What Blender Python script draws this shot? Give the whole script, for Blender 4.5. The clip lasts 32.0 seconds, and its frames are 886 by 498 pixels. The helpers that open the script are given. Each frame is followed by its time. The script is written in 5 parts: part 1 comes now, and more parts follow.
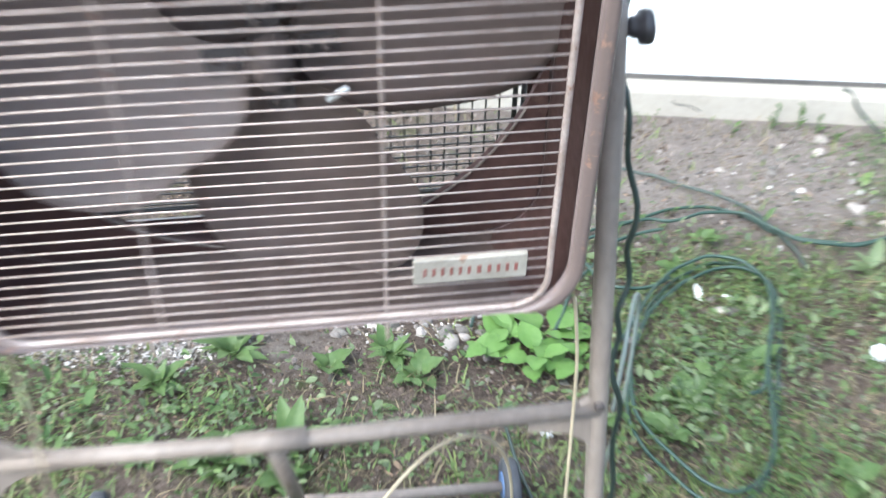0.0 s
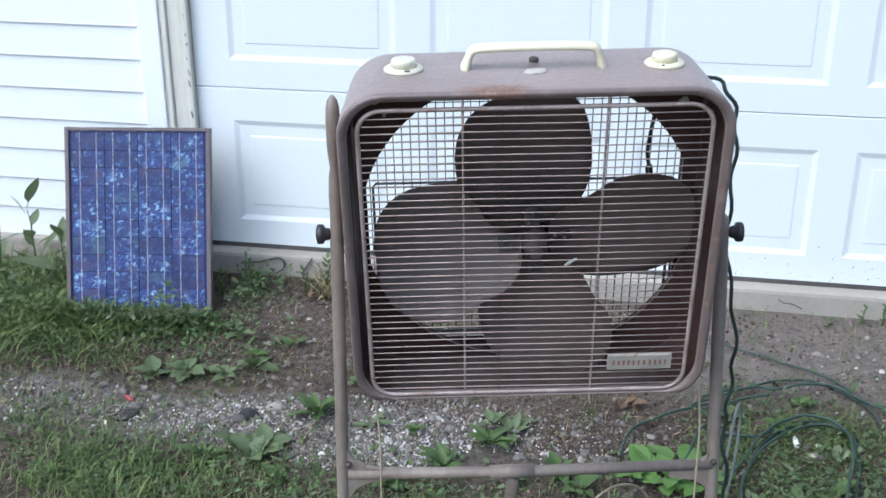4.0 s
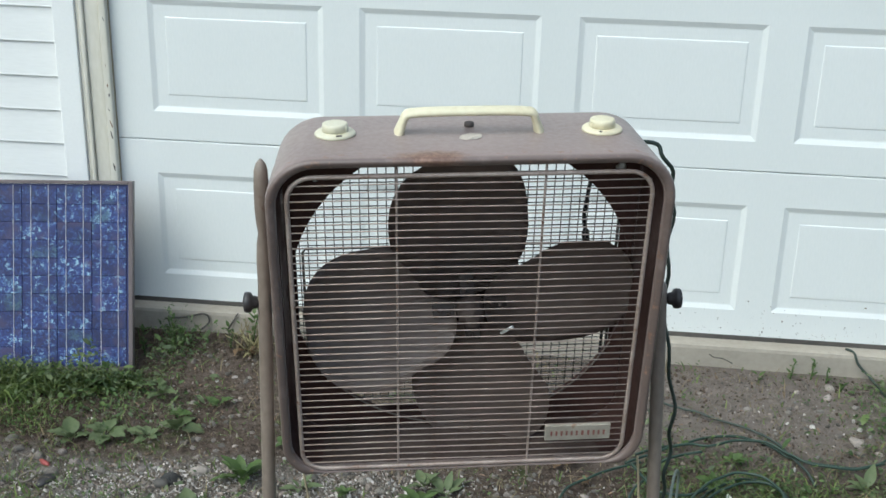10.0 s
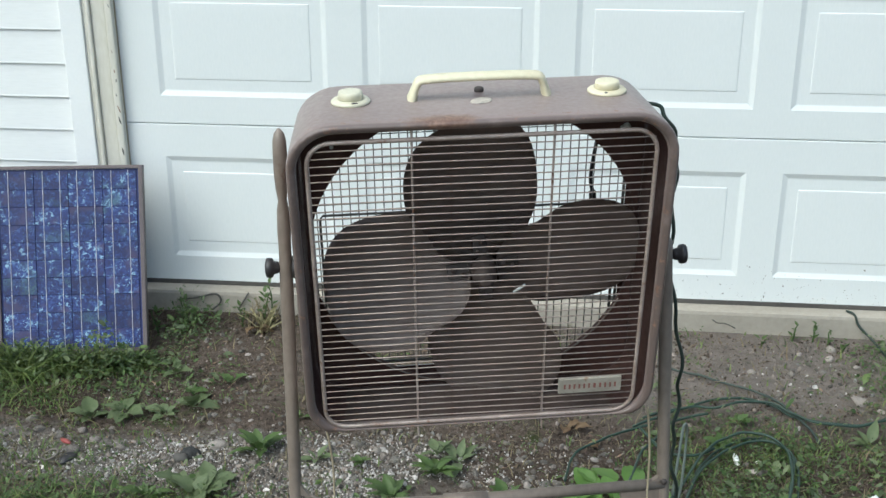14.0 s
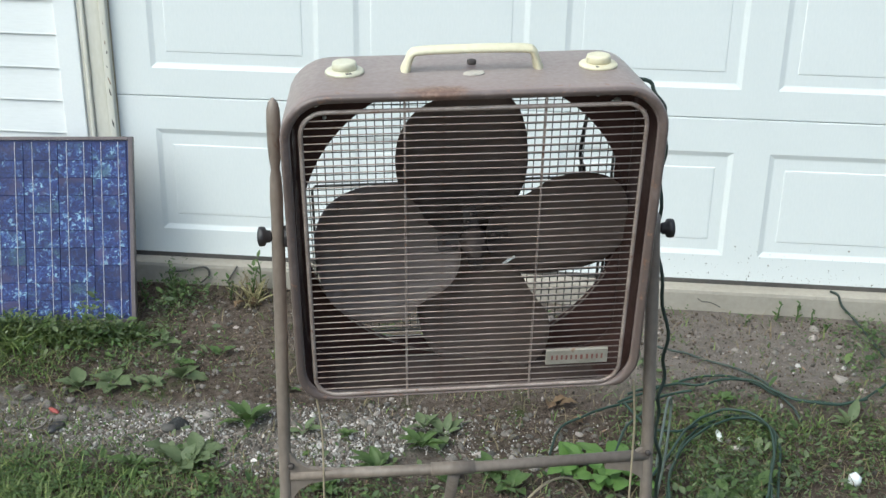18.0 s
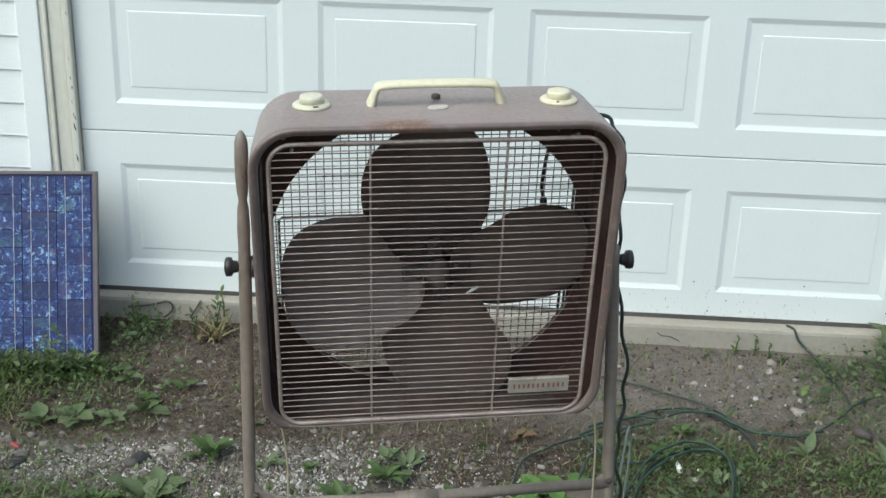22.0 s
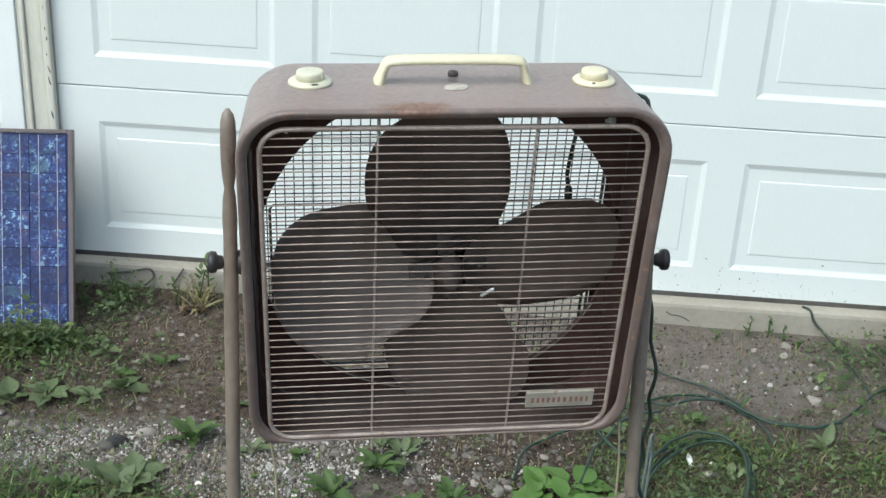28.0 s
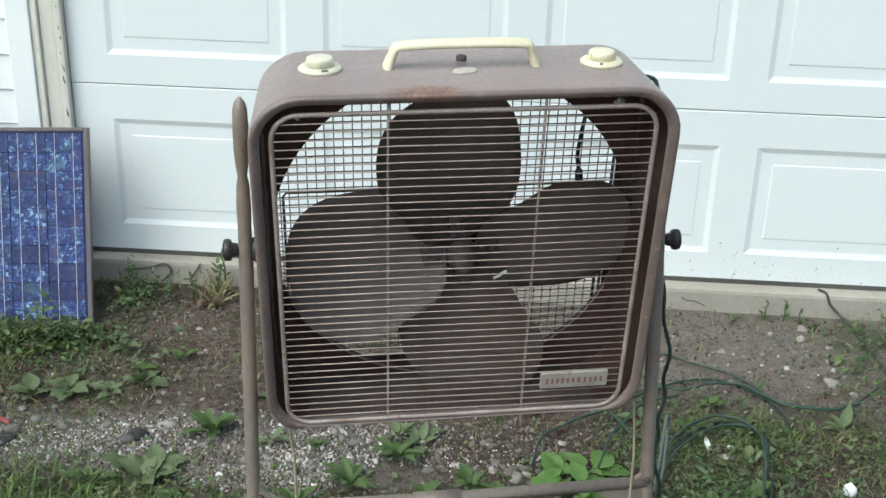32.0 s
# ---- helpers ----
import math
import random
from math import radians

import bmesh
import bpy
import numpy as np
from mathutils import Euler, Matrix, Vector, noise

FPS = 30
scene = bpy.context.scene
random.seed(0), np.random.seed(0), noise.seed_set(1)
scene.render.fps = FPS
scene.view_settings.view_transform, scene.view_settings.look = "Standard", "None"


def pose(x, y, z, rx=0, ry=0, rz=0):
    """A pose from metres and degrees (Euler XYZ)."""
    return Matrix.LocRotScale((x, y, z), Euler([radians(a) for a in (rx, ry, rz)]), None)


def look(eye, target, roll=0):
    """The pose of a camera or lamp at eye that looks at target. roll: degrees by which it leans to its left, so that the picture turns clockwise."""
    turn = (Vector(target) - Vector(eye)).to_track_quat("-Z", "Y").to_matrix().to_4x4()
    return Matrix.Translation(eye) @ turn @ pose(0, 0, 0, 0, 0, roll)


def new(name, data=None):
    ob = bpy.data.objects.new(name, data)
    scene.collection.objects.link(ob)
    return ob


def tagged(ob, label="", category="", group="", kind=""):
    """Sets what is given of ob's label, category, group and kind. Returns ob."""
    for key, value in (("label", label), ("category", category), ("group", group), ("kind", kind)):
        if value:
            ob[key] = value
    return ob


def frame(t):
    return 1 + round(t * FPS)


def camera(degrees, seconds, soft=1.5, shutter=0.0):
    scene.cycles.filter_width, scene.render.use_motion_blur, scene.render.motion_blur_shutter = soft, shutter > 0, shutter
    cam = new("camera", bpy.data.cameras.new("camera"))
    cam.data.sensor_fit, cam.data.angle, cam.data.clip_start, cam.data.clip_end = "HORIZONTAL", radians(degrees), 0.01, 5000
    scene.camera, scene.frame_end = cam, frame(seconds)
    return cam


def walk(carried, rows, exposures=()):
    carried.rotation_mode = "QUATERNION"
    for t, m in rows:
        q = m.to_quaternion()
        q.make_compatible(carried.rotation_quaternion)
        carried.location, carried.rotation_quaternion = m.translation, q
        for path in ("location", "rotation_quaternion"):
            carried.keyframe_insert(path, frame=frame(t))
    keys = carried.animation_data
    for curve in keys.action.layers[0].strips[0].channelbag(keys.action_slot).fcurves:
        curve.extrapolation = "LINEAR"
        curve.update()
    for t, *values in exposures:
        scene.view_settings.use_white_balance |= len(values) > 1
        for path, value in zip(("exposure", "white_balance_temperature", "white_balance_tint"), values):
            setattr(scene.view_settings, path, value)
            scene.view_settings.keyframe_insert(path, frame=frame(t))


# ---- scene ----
cam = camera(42.0, 32.0, soft=1.45, shutter=0.6)
# seconds, place of the eye, yaw (to the left from +y), pitch, roll
PATH = [
    (0, 1.248, -2.505, 1.358, 2.62, -33.45, 1.15),
    (0.5, 1.158, -2.921, 1.564, -2.04, -30.68, 2.94),
    (1, 1.155, -2.924, 1.586, -0.78, -29.61, 2.04),
    (1.5, 1.137, -2.973, 1.607, 2.44, -24.56, 1.03),
    (2, 1.130, -3.065, 1.611, 3.85, -22.69, 0.06),
    (2.5, 1.200, -3.090, 1.625, 6.76, -20.97, 1.21),
    (3, 1.281, -3.088, 1.621, 11.76, -23.28, 4.34),
    (3.5, 1.264, -3.153, 1.624, 12.70, -23.16, 1.43),
    (4, 1.202, -3.246, 1.634, 9.66, -22.90, 0.12),
    (4.5, 1.176, -3.274, 1.649, 8.20, -21.35, 0.13),
    (6.5, 1.153, -3.281, 1.648, 6.64, -19.90, 1.31),
    (7, 1.152, -3.285, 1.644, 6.31, -20.33, 1.64),
    (7.5, 1.153, -3.293, 1.638, 6.03, -20.74, 1.09),
    (8, 1.152, -3.300, 1.635, 5.83, -21.20, 1.41),
    (8.5, 1.150, -3.306, 1.636, 5.36, -21.35, 1.01),
    (9, 1.151, -3.300, 1.639, 4.74, -21.06, 1.89),
    (9.5, 1.173, -3.228, 1.643, 5.08, -21.10, 2.28),
    (10, 1.184, -3.188, 1.646, 5.79, -20.69, 1.47),
    (10.5, 1.181, -3.187, 1.638, 5.97, -20.23, 1.11),
    (11, 1.167, -3.211, 1.637, 6.12, -20.48, 1.32),
    (11.5, 1.153, -3.260, 1.640, 6.06, -20.18, 1.23),
    (12, 1.149, -3.289, 1.636, 5.13, -20.14, 0.57),
    (12.5, 1.152, -3.292, 1.635, 4.48, -20.42, 1.28),
    (13, 1.167, -3.264, 1.641, 4.59, -20.70, 1.44),
    (13.5, 1.169, -3.253, 1.636, 5.04, -21.14, 0.88),
    (14, 1.170, -3.259, 1.636, 5.71, -21.39, -0.03),
    (14.5, 1.163, -3.261, 1.634, 5.81, -21.56, 0.56),
    (16.5, 1.175, -3.275, 1.633, 5.20, -22.03, 0.12),
    (17, 1.171, -3.276, 1.631, 5.12, -21.90, 0.62),
    (17.5, 1.171, -3.279, 1.629, 4.95, -22.32, 0.35),
    (18, 1.166, -3.282, 1.630, 4.97, -22.35, 0.97),
    (18.5, 1.161, -3.286, 1.632, 4.96, -22.23, 0.35),
    (19, 1.158, -3.308, 1.629, 4.50, -22.22, -0.67),
    (19.5, 1.153, -3.318, 1.633, 3.98, -22.04, 0.47),
    (20, 1.155, -3.316, 1.633, 3.56, -21.43, 0.65),
    (20.5, 1.154, -3.326, 1.643, 3.33, -20.82, 1.15),
    (21, 1.164, -3.328, 1.641, 3.27, -19.96, 0.89),
    (21.5, 1.168, -3.320, 1.635, 3.02, -19.89, 1.19),
    (22, 1.166, -3.318, 1.631, 3.01, -20.38, 1.76),
    (22.5, 1.166, -3.327, 1.631, 3.26, -20.84, 1.48),
    (23, 1.172, -3.347, 1.627, 2.83, -21.15, 1.12),
    (23.5, 1.181, -3.347, 1.631, 2.12, -21.18, 1.37),
    (24, 1.183, -3.347, 1.629, 2.01, -21.14, 1.65),
    (24.5, 1.203, -3.292, 1.627, 2.42, -21.00, 2.33),
    (25, 1.264, -3.127, 1.614, 7.72, -21.32, 3.42),
    (25.5, 1.304, -3.026, 1.615, 11.45, -21.85, 2.53),
    (27.5, 1.125, -3.093, 1.615, 2.29, -23.24, 2.23),
    (28, 1.117, -3.106, 1.619, 2.16, -22.95, 3.15),
    (28.5, 1.118, -3.106, 1.611, 1.70, -22.79, 2.24),
    (29, 1.120, -3.106, 1.610, 1.29, -23.08, 2.22),
    (29.5, 1.123, -3.111, 1.611, 1.41, -23.57, 2.57),
    (30, 1.124, -3.111, 1.611, 1.81, -23.86, 2.34),
    (30.5, 1.123, -3.117, 1.613, 2.17, -23.77, 2.34),
    (31, 1.123, -3.123, 1.613, 2.49, -23.27, 1.99),
    (31.5, 1.122, -3.126, 1.610, 2.64, -23.21, 2.06),
    (32, 1.124, -3.124, 1.610, 3.04, -23.21, 1.70),
]


def eye_pose(x, y, z, yaw, pitch, roll):
    a, b = radians(yaw), radians(pitch)
    ahead = (x - math.sin(a) * math.cos(b), y + math.cos(a) * math.cos(b), z + math.sin(b))
    return look((x, y, z), ahead, roll)


EXPOSE = [(0.0, 1.95, 5500, 2), (0.5, 1.65, 5400, 1), (1.0, 1.41, 5200, -2), (1.5, 1.0, 5200, 3), (2.0, 0.62, 5200, 6), (3.0, 0.57, 5230, 3), (4.0, 0.75, 5300, 4), (4.5, 0.7, 5450, 2.5), (6.5, 0.38, 5650, -1),
          (9.0, 0.48, 5820, -3), (11.0, 0.30, 5810, -3.5), (13.0, 0.34, 5815, -3.5), (14.0, 0.5, 5830, -3.5), (18.0, 0.58, 5850, -3.5), (20.0, 0.52, 5860, -4), (22.0, 0.4, 5870, -4.5), (25.0, 0.43, 5900, -4), (27.5, 0.57, 5860, -4), (32.0, 0.6, 5860, -4)]
walk(cam, [(r[0], eye_pose(*r[1:])) for r in PATH], EXPOSE)

# ---- light: bright overcast sky, a soft sun behind the camera ----
world = bpy.data.worlds.new("sky")
scene.world = world
world.use_nodes = True
wn = world.node_tree
sky = wn.nodes.new("ShaderNodeTexSky")
sky.sky_type = "NISHITA"
sky.sun_disc = False
sky.sun_elevation, sky.sun_rotation = radians(52), radians(222)
sky.air_density, sky.dust_density, sky.ozone_density = 1.0, 4.0, 1.0
back = wn.nodes["Background"]
back.inputs["Strength"].default_value = 0.14
wn.links.new(sky.outputs[0], back.inputs["Color"])
sun = new("sun", bpy.data.lights.new("sun", "SUN"))
sun.data.energy, sun.data.angle, sun.data.color = 1.5, radians(64), (1.0, 0.98, 0.95)
sun.matrix_world = look((-1.75, -3.35, 5.3), (1.0, -0.3, 0))


# ---- materials ----
def nodes_of(name):
    m = bpy.data.materials.new(name)
    m.use_nodes = True
    t = m.node_tree
    return m, t, t.nodes["Principled BSDF"]


def surface(name, base, second=None, rough=0.6, metal=0.0, grain=60.0, stain=4.0, mix=0.5, bump=0.1, third=None, third_at=0.62,
            by_island=False, by_object=False, coat=0.0, spec=0.5, dist=0.004, stretch=(1, 1, 1), trans=0.0, vary=(0.6, 1.35)):
    """Two tones mixed by large stains and fine grain, a third in patches, with fine relief."""
    m, t, b = nodes_of(name)
    n, l = t.nodes, t.links
    co = n.new("ShaderNodeTexCoord")
    mp = n.new("ShaderNodeMapping")
    mp.inputs["Scale"].default_value = stretch
    l.new(co.outputs["Object"], mp.inputs[0])
    second = second or tuple(c * 0.78 for c in base)
    big, fine = n.new("ShaderNodeTexNoise"), n.new("ShaderNodeTexNoise")
    big.inputs["Scale"].default_value, big.inputs["Detail"].default_value = stain, 5
    fine.inputs["Scale"].default_value, fine.inputs["Detail"].default_value = grain, 6
    for k in (big, fine):
        l.new(mp.outputs[0], k.inputs["Vector"])
    add = n.new("ShaderNodeMath"); add.operation = "MULTIPLY_ADD"
    l.new(fine.outputs[0], add.inputs[0]); add.inputs[1].default_value = 0.6
    l.new(big.outputs[0], add.inputs[2])
    ramp = n.new("ShaderNodeMapRange")
    ramp.inputs["From Min"].default_value, ramp.inputs["From Max"].default_value = 0.8 - mix * 0.35, 0.8 + mix * 0.35
    l.new(add.outputs[0], ramp.inputs[0])
    c1 = n.new("ShaderNodeMix"); c1.data_type = "RGBA"
    c1.inputs[6].default_value, c1.inputs[7].default_value = (*base, 1), (*second, 1)
    l.new(ramp.outputs[0], c1.inputs[0])
    out = c1.outputs[2]
    if third:
        pn = n.new("ShaderNodeTexNoise")
        pn.inputs["Scale"].default_value, pn.inputs["Detail"].default_value, pn.inputs["Roughness"].default_value = stain * 2.3, 8, 0.65
        l.new(mp.outputs[0], pn.inputs["Vector"])
        pr = n.new("ShaderNodeMapRange")
        pr.inputs["From Min"].default_value, pr.inputs["From Max"].default_value = third_at, third_at + 0.06
        l.new(pn.outputs[0], pr.inputs[0])
        c2 = n.new("ShaderNodeMix"); c2.data_type = "RGBA"
        l.new(pr.outputs[0], c2.inputs[0]); l.new(out, c2.inputs[6]); c2.inputs[7].default_value = (*third, 1)
        out = c2.outputs[2]
    if by_island or by_object:
        g = n.new("ShaderNodeNewGeometry" if by_island else "ShaderNodeObjectInfo")
        src = g.outputs["Random Per Island"] if by_island else g.outputs["Random"]
        hv = n.new("ShaderNodeHueSaturation")
        mr = n.new("ShaderNodeMapRange"); mr.inputs["To Min"].default_value, mr.inputs["To Max"].default_value = vary
        l.new(src, mr.inputs[0]); l.new(mr.outputs[0], hv.inputs["Value"]); l.new(out, hv.inputs["Color"])
        mh = n.new("ShaderNodeMapRange"); mh.inputs["To Min"].default_value, mh.inputs["To Max"].default_value = 0.515, 0.485
        l.new(src, mh.inputs[0]); l.new(mh.outputs[0], hv.inputs["Hue"])
        out = hv.outputs[0]
    l.new(out, b.inputs["Base Color"])
    rr = n.new("ShaderNodeMapRange"); rr.inputs["To Min"].default_value, rr.inputs["To Max"].default_value = max(0.03, rough - 0.12), min(1, rough + 0.12)
    l.new(fine.outputs[0], rr.inputs[0]); l.new(rr.outputs[0], b.inputs["Roughness"])
    b.inputs["Metallic"].default_value = metal
    b.inputs["Specular IOR Level"].default_value = spec
    b.inputs["Coat Weight"].default_value = coat
    if trans:
        b.inputs["Transmission Weight"].default_value = trans
    if bump:
        bp = n.new("ShaderNodeBump"); bp.inputs["Strength"].default_value, bp.inputs["Distance"].default_value = bump, dist
        l.new(add.outputs[0], bp.inputs["Height"]); l.new(bp.outputs[0], b.inputs["Normal"])
    return m


def leafy(name, base, second, rough=0.5):
    """Leaf: tone changes from leaf to leaf; a little light goes through."""
    m = surface(name, base, second, rough, grain=90, stain=12, bump=0.25, by_island=True, dist=0.002, spec=0.35)
    t = m.node_tree
    b = t.nodes["Principled BSDF"]
    tr = t.nodes.new("ShaderNodeBsdfTranslucent")
    mx = t.nodes.new("ShaderNodeMixShader"); mx.inputs[0].default_value = 0.3
    src = b.inputs["Base Color"].links[0].from_socket
    t.links.new(src, tr.inputs["Color"])
    t.links.new(b.outputs[0], mx.inputs[1]); t.links.new(tr.outputs[0], mx.inputs[2])
    t.links.new(mx.outputs[0], t.nodes["Material Output"].inputs["Surface"])
    return m


M = {}
M["door"] = surface("white_door_paint", (0.80, 0.81, 0.80), (0.73, 0.75, 0.74), 0.38, grain=220, stain=1.6, mix=0.9, bump=0.05, stretch=(1, 1, 0.25))
M["siding"] = surface("white_vinyl", (0.82, 0.82, 0.81), (0.76, 0.76, 0.75), 0.42, grain=160, stain=2.0, bump=0.08, stretch=(0.15, 1, 1))
M["trim"] = surface("white_trim", (0.86, 0.86, 0.85), (0.82, 0.82, 0.81), 0.45, grain=120, stain=3)
M["jamb"] = surface("weathered_jamb", (0.70, 0.67, 0.60), (0.60, 0.57, 0.49), 0.7, grain=90, stain=6, third=(0.34, 0.31, 0.25), third_at=0.70, bump=0.3, stretch=(1, 1, 0.3))
M["seal"] = surface("rubber_seal", (0.06, 0.055, 0.05), (0.10, 0.09, 0.08), 0.8)
M["concrete"] = surface("old_concrete", (0.385, 0.345, 0.290), (0.295, 0.262, 0.217), 0.9, grain=70, stain=3.5, mix=0.8, bump=0.5, third=(0.24, 0.215, 0.172), third_at=0.62)
M["tube"] = surface("taupe_tube_paint", (0.248, 0.203, 0.168), (0.170, 0.133, 0.107), 0.52, grain=110, stain=9, mix=0.6, bump=0.1, third=(0.12, 0.07, 0.05), third_at=0.66, stretch=(1, 1, 0.5))
M["inner"] = surface("dark_brown_steel", (0.092, 0.050, 0.042), (0.060, 0.032, 0.027), 0.68, spec=0.22, grain=90, stain=6, third=(0.11, 0.066, 0.05), third_at=0.68)
# light on the fan housing's floor, put into a paler brown
M["pale_brown"] = surface("lit_floor_brown", (0.125, 0.093, 0.080), (0.090, 0.066, 0.056), 0.95, grain=160, stain=25, bump=0.4, spec=0.1)
M["blade"] = surface("brown_fan_blade", (0.262, 0.202, 0.178), (0.205, 0.156, 0.137), 0.44, coat=0.12, grain=70, stain=5, mix=0.8, bump=0.06)
M["wire"] = surface("rusty_grille_wire", (0.44, 0.360, 0.318), (0.29, 0.220, 0.185), 0.40, 0.15, grain=260, stain=22, mix=0.5, bump=0.15, third=(0.22, 0.12, 0.08), third_at=0.60)
M["mesh"] = surface("grey_screen_wire", (0.17, 0.165, 0.155), (0.11, 0.10, 0.09), 0.5, 0.3, grain=300, stain=20)
M["cream"] = surface("cream_plastic", (0.70, 0.65, 0.47), (0.61, 0.54, 0.37), 0.42, grain=140, stain=9, mix=0.7, bump=0.05)
M["ivory"] = surface("ivory_plastic", (0.64, 0.61, 0.48), (0.56, 0.52, 0.38), 0.48, grain=140, stain=9, mix=0.7, bump=0.05)
M["plate"] = surface("cream_nameplate", (0.37, 0.335, 0.28), (0.28, 0.25, 0.205), 0.5, grain=200, stain=30, third=(0.26, 0.17, 0.12), third_at=0.64)
M["lettering"] = surface("dark_red_lettering", (0.26, 0.095, 0.08), (0.17, 0.08, 0.065), 0.5)
M["glue"] = surface("dried_glue", (0.42, 0.37, 0.32), (0.52, 0.47, 0.40), 0.5, grain=200, stain=40)
M["hub"] = surface("grimy_hub", (0.105, 0.080, 0.070), (0.066, 0.050, 0.044), 0.75, spec=0.25, grain=90, stain=30, third=(0.06, 0.045, 0.04), third_at=0.6)
M["black"] = surface("black_plastic", (0.022, 0.020, 0.022), (0.035, 0.03, 0.03), 0.45)
M["motor"] = surface("grimy_motor", (0.060, 0.048, 0.044), (0.085, 0.068, 0.060), 0.65, 0.0, grain=60, stain=12)
M["white_bit"] = surface("white_plastic_bit", (0.80, 0.80, 0.78), (0.70, 0.70, 0.68), 0.5)
M["alu"] = surface("dark_anodised_frame", (0.125, 0.100, 0.100), (0.16, 0.13, 0.13), 0.5, 0.2)
M["backsheet"] = surface("dark_backsheet", (0.032, 0.040, 0.150), (0.026, 0.033, 0.12), 0.5)
M["busbar"] = surface("silver_busbar", (0.62, 0.60, 0.63), (0.42, 0.41, 0.46), 0.45, 0.1, grain=300, stain=60)
M["hose"] = surface("green_garden_hose", (0.016, 0.036, 0.024), (0.023, 0.046, 0.032), 0.48, grain=80, stain=8)
M["cord"] = surface("dark_green_cord", (0.020, 0.032, 0.025), (0.032, 0.045, 0.036), 0.45)
M["greycord"] = surface("grey_green_cord", (0.20, 0.22, 0.185), (0.15, 0.17, 0.14), 0.6)
M["straw"] = surface("straw_string", (0.40, 0.33, 0.22), (0.30, 0.24, 0.16), 0.75, grain=300, stain=20)
M["rubber"] = surface("worn_black_tyre", (0.03, 0.03, 0.033), (0.055, 0.055, 0.06), 0.75)
M["wheelblue"] = surface("faded_blue_hub", (0.05, 0.09, 0.19), (0.08, 0.11, 0.17), 0.5)
M["stone"] = surface("mixed_pebbles", (0.180, 0.152, 0.128), (0.115, 0.096, 0.080), 0.85, grain=120, stain=25, by_island=True, bump=0.3, vary=(0.4, 1.7))
M["whitestone"] = surface("pale_limestone_chips", (0.45, 0.42, 0.39), (0.28, 0.258, 0.236), 0.9, grain=120, stain=30, by_island=True, bump=0.3, vary=(0.3, 1.65))
M["palestone"] = surface("pale_sunk_stone", (0.34, 0.30, 0.265), (0.25, 0.215, 0.188), 0.85, grain=70, stain=14, by_object=True, bump=0.5)
M["darkrock"] = surface("dark_slate_rock", (0.050, 0.048, 0.047), (0.028, 0.028, 0.028), 0.8, grain=80, stain=18, bump=0.7)
M["bigstone"] = surface("field_stone", (0.185, 0.160, 0.140), (0.11, 0.096, 0.083), 0.85, grain=70, stain=14, by_object=True, bump=0.5, third=(0.34, 0.31, 0.28), third_at=0.6)
M["grass"] = leafy("grass_blade", (0.112, 0.165, 0.044), (0.160, 0.195, 0.066))
M["drygrass"] = leafy("dry_grass", (0.24, 0.20, 0.115), (0.17, 0.14, 0.08), 0.7)
M["weed"] = leafy("weed_leaf", (0.070, 0.118, 0.034), (0.108, 0.155, 0.052))
M["bluegreen"] = leafy("bluish_weed_leaf", (0.110, 0.146, 0.066), (0.150, 0.182, 0.092))
M["bright"] = leafy("bright_broad_leaf", (0.105, 0.195, 0.042), (0.135, 0.225, 0.06))
M["tuft"] = leafy("straw_blade", (0.40, 0.36, 0.20), (0.27, 0.25, 0.12), 0.7)
M["deadleaf"] = leafy("dead_leaf", (0.21, 0.145, 0.085), (0.15, 0.095, 0.055), 0.8)
M["litter"] = surface("brown_litter", (0.15, 0.105, 0.065), (0.09, 0.062, 0.040), 0.85, grain=200, stain=30, by_island=True, vary=(0.4, 2.2))
M["crumb"] = surface("soil_crumb", (0.100, 0.076, 0.058), (0.066, 0.049, 0.037), 0.95, grain=200, stain=30, by_island=True, vary=(0.5, 1.8), spec=0.2)
M["red"] = surface("faded_red_plastic", (0.26, 0.05, 0.045), (0.19, 0.04, 0.035), 0.5)


